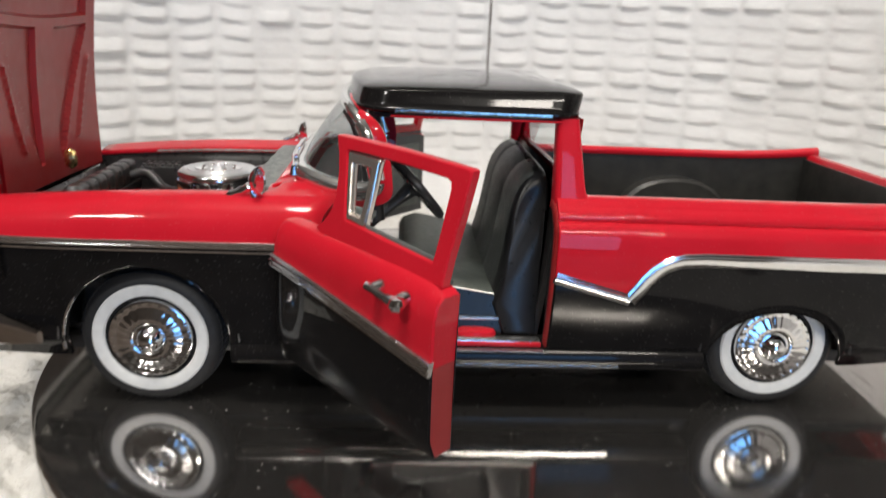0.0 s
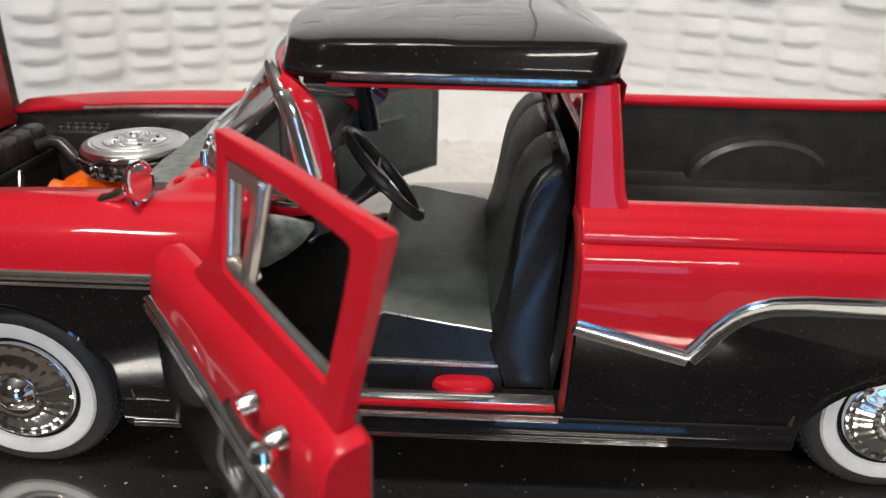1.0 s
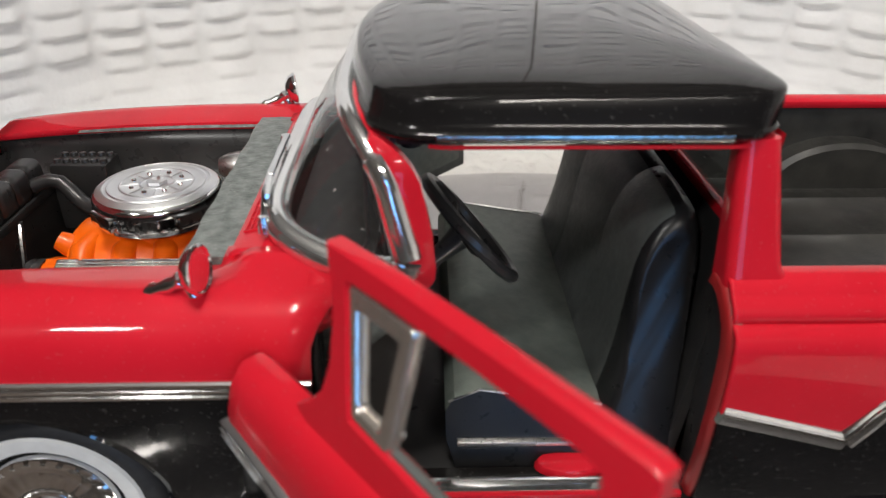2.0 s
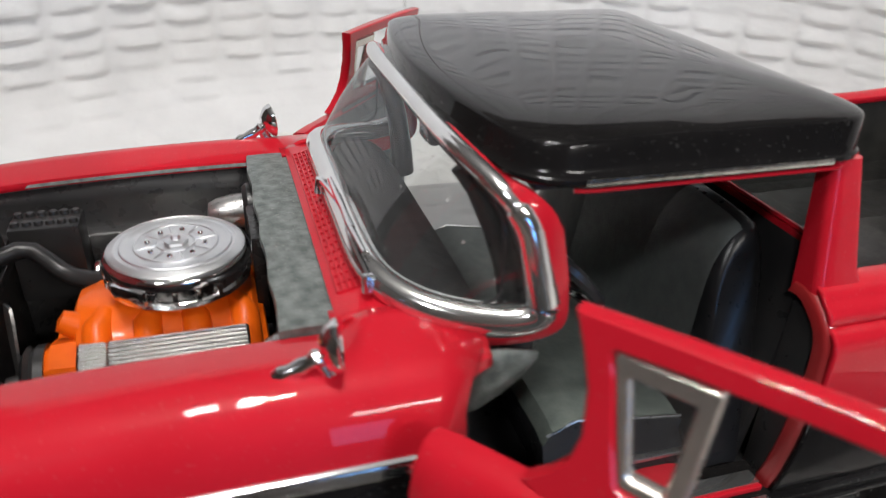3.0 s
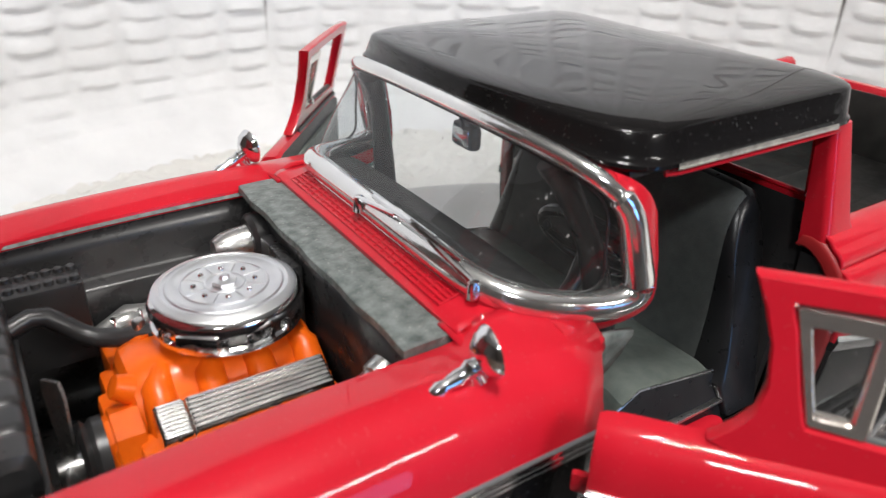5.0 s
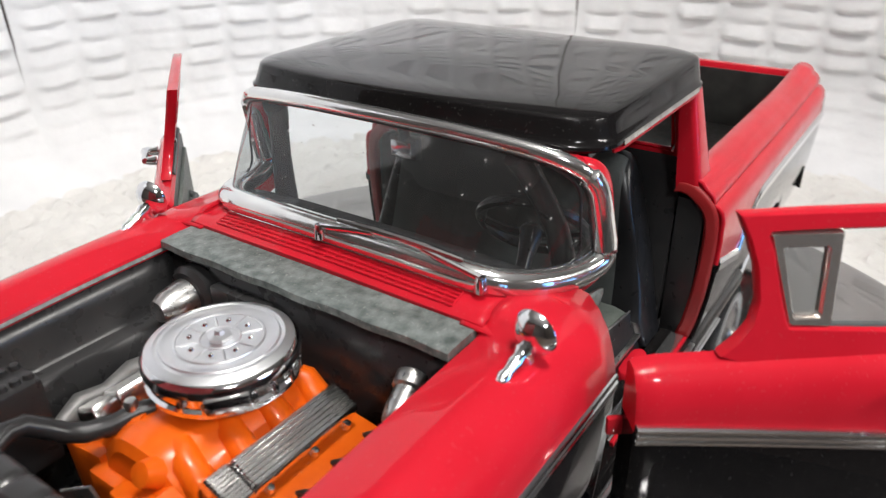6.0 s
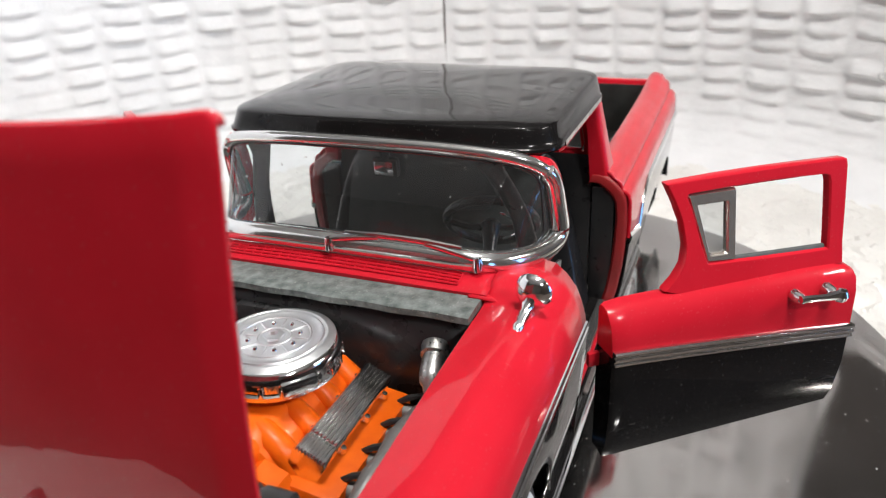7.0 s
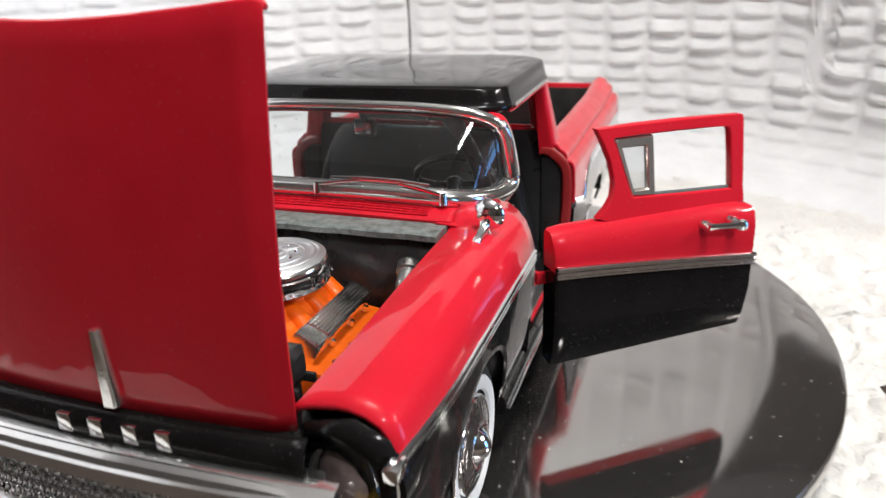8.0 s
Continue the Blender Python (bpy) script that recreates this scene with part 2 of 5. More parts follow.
def emboss(s, h):
    """Depth of the quilted pattern at arc length s and running height h."""
    h += 1.7 * noise.noise(Vector((s * 0.045, h * 0.02, 9.0)))
    row = math.floor(h / CELL_H)
    v = h / CELL_H - row
    wob = noise.noise(Vector((s * 0.05, row * 3.1, 0.0)))
    u = (s + 2.2 * wob) / CELL_W
    u -= math.floor(u)
    gap = min(1.0, max(0.0, min(u, 1 - u) - 0.05) / 0.16)
    sag = 0.10 * (1 - (2 * u - 1) ** 2)
    w = (v + sag) % 1.0
    amp = 0.75 + 1.1 * noise.noise(Vector((math.floor(s / CELL_W) * 1.7 + s * 0.02, row * 2.3, 5.0)))
    k = min(1.0, w / 0.30)
    lip = k * k * (3 - 2 * k) * (1 - w) ** 0.8
    crease = abs(noise.noise(Vector((s * 0.09, h * 0.30, 4.0))))
    return 4.1 * max(0.12, amp) * gap * lip + 0.5 * crease + 0.8 * noise.noise(Vector((s * 0.03, h * 0.05, 2.0)))


def backdrop_sheet(a0, a1, parent):
    """One paper sheet: floor apron, bend and upright part between two angles."""
    bm = bmesh.new()
    n = max(4, int(radians(a1 - a0) * WALL_R / 2.2))
    run = []
    arc = BEND * math.pi / 2
    k = 0.0
    while k < arc + 330:
        run.append(k)
        k += 1.25 if k < arc + 120 else 2.5
    secs = []
    for i in range(n + 1):
        s = radians(a0 + (a1 - a0) * i / n) * WALL_R
        row = []
        top = curve_at(SHEET_TOP, a0 + (a1 - a0) * i / n)
        for t in run:
            t = t if t < arc else arc + (t - arc) * (top - arc) / 330.0
            gap = 0.14 * min(1.0, max(0.0, (t - 75) / 40)) * (1 + 0.5 * noise.noise(Vector((t * 0.15, a0, 3.0))))
            ang = radians(a0 + gap + (a1 - a0 - 2 * gap) * i / n)
            if t < 0:
                r, z, nr, nz = WALL_R - BEND + t, 0.0, 0.0, 1.0
            elif t < arc:
                b = t / BEND
                r, z, nr, nz = WALL_R - BEND + BEND * math.sin(b), BEND * (1 - math.cos(b)), -math.sin(b), math.cos(b)
            else:
                r, z, nr, nz = WALL_R, BEND + t - arc, -1.0, 0.0
            fade = min(1.0, max(0.0, (t - 25) / 50))
            edge = min(1.0, min(i, n - i) / 2.0)
            d = emboss(s, t) * fade * (0.4 + 0.6 * edge) - 1.2 * (1 - edge) * min(1.0, max(0.0, (t - 75) / 40))
            r, z = r + nr * d, z + nz * d
            row.append((CENTRE[0] + r * math.cos(ang), CENTRE[1] + r * math.sin(ang), FLOOR_Z + z - 3.0))
        secs.append(row)
    loft(bm, secs)
    return part("paper_sheet", bm, PAPER_WALL, parent)


def paper_reach(deg):
    """How far the floor paper reaches; it stops at the front of the table."""
    if -66 <= deg <= 144:
        return 268.0
    front = abs((deg + 360) % 360 - 238)
    return 160.0 + 100.0 * min(1.0, max(0.0, (front - 38) / 36))


def paper_floor():
    bm = bmesh.new()
    secs = []
    for i in range(421):
        a = 2 * math.pi * i / 420
        far = paper_reach((math.degrees(a) + 180) % 360 - 180)
        row = []
        for k in range(66):
            r = 112 + (far - 112) * k / 65
            x, y = r * math.cos(a), r * math.sin(a)
            fold = abs(noise.noise(Vector((x * 0.06, y * 0.06, 1.0)))) * 4.4
            crumple = abs(noise.noise(Vector((x * 0.2, y * 0.13, 7.0)))) * 4.6
            row.append((CENTRE[0] + x, CENTRE[1] + y, FLOOR_Z - 2.2 + fold + crumple - 0.8))
        secs.append(row)
    loft(bm, secs)
    return part("paper_floor", bm, PAPER)


backdrop = paper_floor()
backdrop.name = "backdrop"
tagged(backdrop, "white embossed paper sheets spread flat and raised behind", "backdrop", kind="structure")
SHEETS = (-54.0, 21.5, 84.4, 142.0)
for a0, a1 in zip(SHEETS, SHEETS[1:]):
    backdrop_sheet(a0, a1, backdrop)

table = empty("table", "brown wooden table under the paper sheets", "table")
bm = bmesh.new()
box(bm, (-650, -330, FLOOR_Z - 30), (650, 520, FLOOR_Z - 3.2), 3)
part("table_top", bm, WOOD, table)
for x in (-610, 610):
    for y in (-290, 480):
        bm = bmesh.new()
        box(bm, (x - 25, y - 25, -760), (x + 25, y + 25, FLOOR_Z - 30), 3)
        part("leg", bm, WOOD, table)


def room():
    for name, lo, hi, mat, cat in (
        ("floor", (-1900, -1700, -800), (1900, 1500, -760), WOOD, "floor"),
        ("ceiling", (-1900, -1700, 1640), (1900, 1500, 1680), CEILING_PAINT, "ceiling"),
        ("wall_north", (-1900, 1460, -760), (1900, 1500, 1640), WALL_PAINT, "wall"),
        ("wall_south", (-1900, -1700, -760), (1900, -1660, 1640), WALL_PAINT, "wall"),
        ("wall_east", (1860, -1660, -760), (1900, 1460, 1640), WALL_PAINT, "wall"),
        ("wall_west", (-1900, -1660, -760), (-1860, 1460, 1640), WALL_PAINT, "wall"),
    ):
        bm = bmesh.new()
        box(bm, lo, hi)
        tagged(part(name, bm, mat, smooth=False), "plain painted " + cat + " of the room", cat, kind="structure")


room()

# ---------------------------------------------------------------- turntable
turntable = empty("turntable", "round glossy black turntable with dust and smears", "turntable")
bm = bmesh.new()
lathe(bm, [(0.0, 0.0), (60, 0.0), (120, 0.0), (141.5, 0.0), (142.8, -0.4), (143.3, -1.4), (143.3, -5.0), (142.5, -6.0), (0.0, -6.0)], Matrix.Translation((*CENTRE, 0)), 128)
part("disc", bm, TABLE, turntable)
bm = bmesh.new()
lathe(bm, [(0.0, -6.0), (118, -6.0), (122, -8), (124, FLOOR_Z + 0.3), (0.0, FLOOR_Z + 0.3)], Matrix.Translation((*CENTRE, 0)), 96)
part("base", bm, PLASTIC, turntable)

# ---------------------------------------------------------------- model pickup
car = empty("model_car", "red and black vintage pickup model, doors and bonnet open", "model car")
FRONT_AXLE, REAR_AXLE, TYRE_R = -86.0, 92.0, 19.6
DOOR_F, DOOR_R = -39.0, 25.0

FENDER = [(14, 50.2), (18, 51.6), (24, 52.9), (32, 54.0), (40, 54.6), (48, 54.7)]
FENDER_TOP = [(54.2, 51.0), (53.4, 54.0), (52.0, 56.6), (49.6, 58.6), (46.6, 59.8), (44.2, 60.05), (43.4, 59.85), (39.8, 59.3), (36.8, 58.4), (36.2, 57.0)]
QUARTER_TOP = [(54.6, 49.5), (54.5, 53.0), (54.0, 55.0), (53.0, 56.0), (52.0, 56.3), (51.5, 56.7), (51.7, 57.3), (51.5, 58.4), (50.6, 59.4), (49.6, 59.9), (49.2, 60.4), (48.4, 61.4), (46.6, 62.1), (44.8, 62.2), (43.4, 61.4), (43.1, 60.0)]


TRIM_FRONT = 47.6


TRIM_REAR = [(25.0, 41.6), (46.4, 35.6), (48.5, 38.2), (50.5, 41.3), (53.0, 44.0), (56.0, 46.0), (60.0, 47.2), (66.0, 47.6), (150.0, 47.0)]


def nose_drop(x):
    return -3.6 * ((x + 60) / 70) ** 2 if x < -60 else 0.0


def nose_pull(x):
    return 1.0 - 0.035 * max(0.0, (-100 - x) / 30) ** 2


def fender_bottom(x):
    d = 22.0**2 - (x - FRONT_AXLE) ** 2
    return max(14.0, 19.5 + math.sqrt(d)) if d > 0 else 14.0


def quarter_bottom(x):
    u = (x - REAR_AXLE) / 20.5
    return max(15.0, 15.0 + 17.5 * math.sqrt(1 - u * u)) if abs(u) < 1 else 15.0 + max(0.0, (x - 115) * 0.12)


def arch_stations(a, b, extra, step=4.0):
    xs = set(spans(a, b, int((b - a) / step))) | set(extra)
    return sorted(xs)


def front_fender(side):
    bm = bmesh.new()
    extra = [FRONT_AXLE + 22.0 * math.cos(radians(k * 12)) for k in range(16)] + [FRONT_AXLE - 22.3, FRONT_AXLE + 22.3] + [-57.0 + k for k in range(12)]
    secs = []
    for x in arch_stations(-130, DOOR_F, extra):
        zb, zt, d, p = fender_bottom(x), TRIM_FRONT, nose_drop(x), nose_pull(x)
        row = [(curve_at(FENDER, z) * p, z) for z in spans(zb, zt, 6)]
        row += [(y * p, z + d * (z - zt) / 12) for y, z in FENDER_TOP]
        if x > -57:
            v = min(1.0, max(0.17, (x + 48.0) / 27.2)) ** 0.125
            ys, zs = 45.6 * v + 0.3, 65.4 - 7.6 * v**6 - 1.3
            mix = min(1.0, (x + 57) / 8.0)
            mix = mix * mix * (3 - 2 * mix)
            tail = row[-4:]
            start = row[-5]
            for k in range(4):
                f = (k + 1) / 4
                tail[k] = (tail[k][0] * (1 - mix) + (start[0] + (ys - start[0]) * f) * mix, tail[k][1] * (1 - mix) + (start[1] + (zs - start[1]) * f) * mix)
            row[-4:] = tail
        back = 1.0 if x > DOOR_F - 0.1 else 0.4 if x > DOOR_F - 4.5 else 0.0
        secs.append([(x - (0.06 * (52 - z) if x < -128 else 0) + back * 5.0 * min(1.0, max(0.0, (53.5 - y) / 7)), side * y, z) for y, z in row])
    loft(bm, secs, rule=lambda c: 0 if c.z > 47.6 else 1)
    fender = part("front_fender", bm, [RED, BLACK], car, "red upper and black lower enamel, parted by chrome strip", thick=1.1)
    bm = bmesh.new()
    ribbon(bm, [(x, TRIM_FRONT) for x in spans(-131, DOOR_F, 30)], side, 54.7, 3.4, nose_pull)
    part("side_trim", bm, CHROME, fender, "chrome side strip")
    bm = bmesh.new()
    arch = [(FRONT_AXLE + 22.4 * math.cos(a), side * 54.0, 19.5 + 22.4 * math.sin(a)) for a in spans(radians(100), radians(186), 16)]
    tube(bm, arch, 0.55)
    part("arch_lip", bm, CHROME, fender, "thin chrome wheel arch lip")
    return fender


def ribbon(bm, path, side, y, height, pull=None, plain=False):
    """A raised, rounded moulding along a line on the side."""
    half = height / 2
    steps = ((-1, -0.6), (-1, 0.5), (-0.82, 0.95), (-0.58, 0.95), (-0.46, 0.5), (-0.22, 0.5), (-0.12, 1.05), (0.14, 1.05), (0.24, 0.5), (0.48, 0.5), (0.6, 0.95), (0.84, 0.95), (1, 0.5), (1, -0.6))
    if plain:
        steps = ((-1, -0.6), (-1, 0.3), (-0.9, 0.7), (-0.72, 0.85), (0.3, 1.15), (0.45, 1.1), (0.55, 0.8), (0.85, 0.7), (1, 0.3), (1, -0.6))
    prof = [(half * a, b) for a, b in steps]
    secs = []
    for i, (x, z) in enumerate(path):
        a, b = path[max(0, i - 1)], path[min(len(path) - 1, i + 1)]
        d = Vector((b[0] - a[0], b[1] - a[1])).normalized()
        nx, nz = -d.y, d.x
        p = pull(x) if pull else 1.0
        secs.append([(x + nx * o, side * (y * p + e), z + nz * o) for o, e in prof])
    loft(bm, secs, closed=True, caps=True)


def rear_quarter(side):
    bm = bmesh.new()
    extra = [REAR_AXLE + 20.5 * math.cos(radians(k * 12)) for k in range(16)] + [x for x, _ in TRIM_REAR] + [REAR_AXLE - 20.8, REAR_AXLE + 20.8, DOOR_R + 0.5, DOOR_R + 1.5]
    secs = []
    for x in arch_stations(DOOR_R, 150, extra):
        zb, zt = quarter_bottom(x), curve_at(TRIM_REAR, x)
        rise = 0.0 if x < 110 else 2.2 * ((x - 110) / 40) ** 2
        side_rows = [(curve_at(FENDER, z), z) for z in spans(zb, zt, 5)]
        up = [(curve_at(FENDER, z), z) for z in spans(zt, 48.0, 3)[1:]]
        top = [(y, z + rise * (z - 48) / 12) for y, z in QUARTER_TOP]
        secs.append([(x, side * y, z) for y, z in side_rows + up + top])
    loft(bm, secs)
    bm.faces.ensure_lookup_table()
    per = len(secs[0]) - 1
    for i, f in enumerate(bm.faces):
        f.material_index = 1 if i % per < 5 else 0
    quarter = part("rear_quarter", bm, [RED, BLACK], car, "red upper and black lower enamel, dipped chrome strip", thick=1.1)
    bm = bmesh.new()
    ribbon(bm, [(x, curve_at(TRIM_REAR, x)) for x in spans(DOOR_R, 46.4, 8)], side, 54.7, 3.6, plain=True)
    part("side_trim", bm, CHROME, quarter, "chrome side strip")
    bm = bmesh.new()
    rise = [(x, curve_at(TRIM_REAR, x)) for x in (46.4, 48.5, 50.5, 53.0, 54.5, 56.0, 58.0, 60.0, 63.0, 66.0, 80, 100, 120, 150)]
    ribbon(bm, rise, side, 54.7, 4.2, plain=True)
    part("side_trim", bm, CHROME, quarter, "chrome side strip")
    return quarter


def body():
    for side in (-1, 1):
        front_fender(side)
        rear_quarter(side)
        # rocker with bright strip, and the sill in the door opening
        bm = bmesh.new()
        prof = [(50.5, 12.6), (52.6, 13.2), (53.4, 15.0), (53.2, 17.4), (52.0, 19.0), (44.0, 19.6), (44.0, 12.6)]
        loft(bm, [[(x, side * y, z) for y, z in prof] for x in (-64, DOOR_F, DOOR_R, 71)], closed=True, caps=True)
        rocker = part("rocker_panel", bm, BLACK, car, "glossy black sill panel")
        bm = bmesh.new()
        ribbon(bm, [(-62, 14.3), (0, 14.3), (46, 14.5)], side, 53.2, 1.0)
        part("sill_strip", bm, CHROME, rocker, "bright lower strip")
        bm = bmesh.new()
        ribbon(bm, [(-24, 18.4), (0, 18.4), (24, 18.4)], side, 52.4, 0.7)
        part("sill_line", bm, SILVER, rocker, "thin silver ribbed line")
        bm = bmesh.new()
        box(bm, (-24, min(side * 47.0, side * 50.4), 19.4), (DOOR_R - 1.5, max(side * 47.0, side * 50.4), 20.4), 0.3)
        part("sill_plate", bm, SCREEN_CHROME, rocker, "silver tread plate")
        bm = bmesh.new()
        box(bm, (-24, min(side * 50.4, side * 51.3), 19.0), (DOOR_R - 1.5, max(side * 50.4, side * 51.3), 20.2), 0.25)
        part("sill_edge", bm, RED, rocker, "red edge of the tread plate")
        bm = bmesh.new()
        lathe(bm, [(0, 1.0), (4.6, 0.9), (6.0, 0.6), (6.6, -0.2), (6.6, -1.4)], Matrix.Translation((4.8, side * 44.0, 20.4)) @ Matrix.Diagonal((1.0, 0.45, 1, 1)), 24)
        part("latch_pad", bm, RED, rocker, "red raised pad")
        # rear door jamb: a rounded red return of the quarter panel, and the black side of the cab behind it
        bm = bmesh.new()
        line = [(curve_at(FENDER, z), z) for z in (16, 24, 32, 40, 48)] + [(54.4, 51.5), (54.0, 54.0), (53.0, 56.4), (51.4, 58.4), (49.6, 60.0), (47.6, 61.3), (45.6, 61.9), (43.6, 61.7)]
        secs = []
        for x, k in ((26.4, 0.3), (25.2, 0.4), (24.6, 0.8), (24.3, 1.5), (24.3, 3.4), (24.9, 4.1), (27.8, 4.4)):
            row = []
            for y, z in line:
                inward = Vector((38.0 - y, min(z, 48.0) - z)).normalized()
                row.append((x, side * (y + inward.x * k), z + inward.y * k))
            secs.append(row)
        loft(bm, secs)
        # same red as the body, darkened to stand for shade in the opening
        part("door_jamb", bm, RED_IN, car, "red rear door jamb with a rounded edge, darkened as shade")
        bm = bmesh.new()
        box(bm, (25.2, min(side * 43.2, side * 50.0), 16), (28.4, max(side * 43.2, side * 50.0), 57), 0.4)
        part("cab_side", bm, PLASTIC, car, "black inner side behind the door opening")
        # front door jamb
        bm = bmesh.new()
        loft(bm, [[(-38.6, side * y, z) for y, z in [(53.0, 14), (54.2, 30), (54.4, 48), (52, 56.6), (46.6, 59.7)]], [(-38.6, side * 42, z) for z in (14, 30, 48, 54, 58)]])
        part("hinge_post", bm, BLACK, car, "black hinge post", thick=0.6)


def cowl_z(y):
    return 62.6 - 1.2 * (abs(y) / 40) ** 2


def cowl():
    """Panel between the bonnet opening and the windscreen, with air slots."""
    bm = bmesh.new()
    secs = []
    for y in spans(-37, 37, 44):
        edge = abs(y) / 44
        front, back = -53.8, -46.6 + 26.0 * (abs(y) / 45.6) ** 8
        z0, z1 = cowl_z(y) - 1.4 * (1 - edge**3) - 0.4, cowl_z(y) + 0.4 - 2.6 * edge**4
        secs.append([(front, y, z0 - 2.5), (front, y, z0), (front + 1.0, y, z0 + 0.5)] + [(front + 1 + (back - front - 1) * k / 6, y, z0 + 0.5 + (z1 - z0 + 0.6) * k / 6) for k in range(1, 7)])
    loft(bm, secs)
    panel = part("cowl_panel", bm, RED, car, "red cowl with slotted air intake", thick=0.8)

    def on(x, y, up):
        """A point above the cowl skin."""
        edge = abs(y) / 44
        back = -46.6 + 26.0 * (abs(y) / 45.6) ** 8
        z0, z1 = cowl_z(y) - 1.4 * (1 - edge**3) - 0.4, cowl_z(y) + 0.4 - 2.6 * edge**4
        return (x, y, z0 + 0.5 + (z1 - z0 + 0.6) * (x + 52.8) / (back + 52.8) + up)

    bm = bmesh.new()
    for j in range(5):
        tube(bm, [on(-52.8 + 0.9 * j, y, 0.62) for y in spans(-30, 30, 44)], 0.26, 6)
    for k in range(25):
        y = -30 + 2.5 * k
        tube(bm, [on(-52.9, y, 0.6), on(-51, y, 0.6), on(-49.1, y, 0.6)], 0.2, 6)
    part("intake_grille", bm, RED, panel, "rows of small raised red slots", smooth=False)
    for side in (-1, 1):
        bm = bmesh.new()
        secs = []
        for y in spans(33.0, 46.2, 12):
            back = min(-35.0, -45.4 + 26.0 * min(1.0, y / 45.6) ** 8)
            z0, z1 = 61.0 - 1.9 * ((y - 33) / 13.2) ** 2, 64.6 - 7.6 * min(1.0, y / 45.6) ** 6
            secs.append([(-55.0 + (back + 55.0) * k / 8, side * y, z0 + (z1 - z0) * (k / 8) ** 1.5 - 0.7) for k in range(9)])
        loft(bm, secs)
        part("scuttle_corner", bm, RED, panel, thick=0.5)
    bm = bmesh.new()
    secs = []
    for y in spans(-36, 36, 24):
        z = 60.0
        front = -62.8 + 0.22 * math.sin(y * 0.4) - 0.008 * y
        secs.append([(front - 0.1, y, z - 1.6), (front, y, z - 0.2), (front + 0.4, y, z), (-58.4, y, z + 0.15), (-53.4, y, z + 0.1), (-53.1, y, z - 1.6)])
    loft(bm, secs, closed=True, caps=True)
    part("cowl_ledge", bm, COWL, car, "mottled grey metal ledge")


# windscreen: a wrap-round surface given by v across and h up
def screen(v, h):
    yb, yt = 45.6 * v, 43.6 * v
    xb, xt = -48.0 + 27.2 * abs(v) ** 8, -35.0 + 7.0 * abs(v) ** 5
    zb, zt = 65.4 - 9.0 * abs(v) ** 5.5, 85.6 - 2.2 * abs(v) ** 3
    bulge = math.sin(math.pi * h)
    return Vector((xb + (xt - xb) * h - 1.2 * bulge, yb + (yt - yb) * h, zb + (zt - zb) * h))


def loop(n=140, shrink=1.0):
    out = []
    for k in range(n):
        a = 2 * math.pi * k / n
        c, s = math.cos(a), math.sin(a)
        v = math.copysign(abs(c) ** (2 / 6.5), c) * shrink
        h = 0.5 + 0.5 * math.copysign(abs(s) ** (2 / (5.6 if s > 0 else 4.6)), s) * (shrink if shrink == 1 else shrink * 0.93)
        out.append(screen(v, h))
    return out


def windscreen():
    bm = bmesh.new()
    ring = loop()
    tube(bm, ring, [1.6 if p.z > 80 else 2.6 - 0.4 * min(1.0, max(0.0, (p.z - 66.0) / 12.0)) for p in ring], n=12, closed=True, flat=1.0)
    frame_ob = part("windscreen_frame", bm, SCREEN_CHROME, car, "polished chrome windscreen surround")
    bm = bmesh.new()
    foot = sorted((p + Vector((-0.7, 0, -1.9)) for p in loop() if p.z < 68 and abs(p.y) < 44.5), key=lambda p: p.y)
    tube(bm, foot, 1.15, n=8)
    part("frame_foot", bm, SCREEN_CHROME, frame_ob, "lower chrome lip of the surround")
    bm = bmesh.new()
    tube(bm, loop(shrink=0.955), 0.28, n=8, closed=True)
    part("inner_seal", bm, PLASTIC, frame_ob, "thin black inner seal")
    bm = bmesh.new()
    upper = [p + Vector((2.4, 0, 0)) for p in loop(shrink=0.985)]
    low = min(range(len(upper)), key=lambda i: upper[i].z + 0.01 * abs(upper[i].y))
    upper = [p for p in upper[low:] + upper[:low] if p.z > 66.5 or abs(p.y) > 44.2]
    tube(bm, upper, 1.7, n=8)
    part("inner_rim", bm, RED, frame_ob, "red rim behind the chrome")
    bm = bmesh.new()
    secs = []
    for i in range(41):
        v = -0.985 + 1.97 * i / 40
        secs.append([screen(v, 0.02 + 0.96 * k / 12) for k in range(13)])
    loft(bm, secs)
    pane = part("windscreen_glass", bm, GLASS, frame_ob, "clear wrap-round plastic windscreen")
    pane.visible_shadow = False
    for y0, y1 in ((2.0, -22.6), (-33.0, -10.0)):
        bm = bmesh.new()

        def at(y, h, dx, dz):
            return screen(y / 45.6, h) + Vector((dx, 0, dz))

        a = at(y0, 0.0, -2.5, 1.0)
        lathe(bm, [(0, 1.5), (0.9, 1.3), (1.1, 0.4), (1.3, -1.6), (0, -1.8)], Matrix.Translation(a), 14)
        ym = y0 * 0.5 + y1 * 0.5
        tube(bm, [a + Vector((0, 0, 0.9)), at(y0 * 0.7 + y1 * 0.3, 0.04, -2.2, 2.0), at(ym, 0.06, -2.1, 2.1)], [0.6, 0.55, 0.5], 8)
        tube(bm, [at(y0 * 0.85 + y1 * 0.15, 0.07, -1.9, 2.1), at(ym, 0.08, -2.0, 2.1), at(y1, 0.09, -1.9, 2.0)], [0.5, 0.7, 0.6], 8)
        part("wiper", bm, CHROME, frame_ob, "chrome wiper arm and blade")


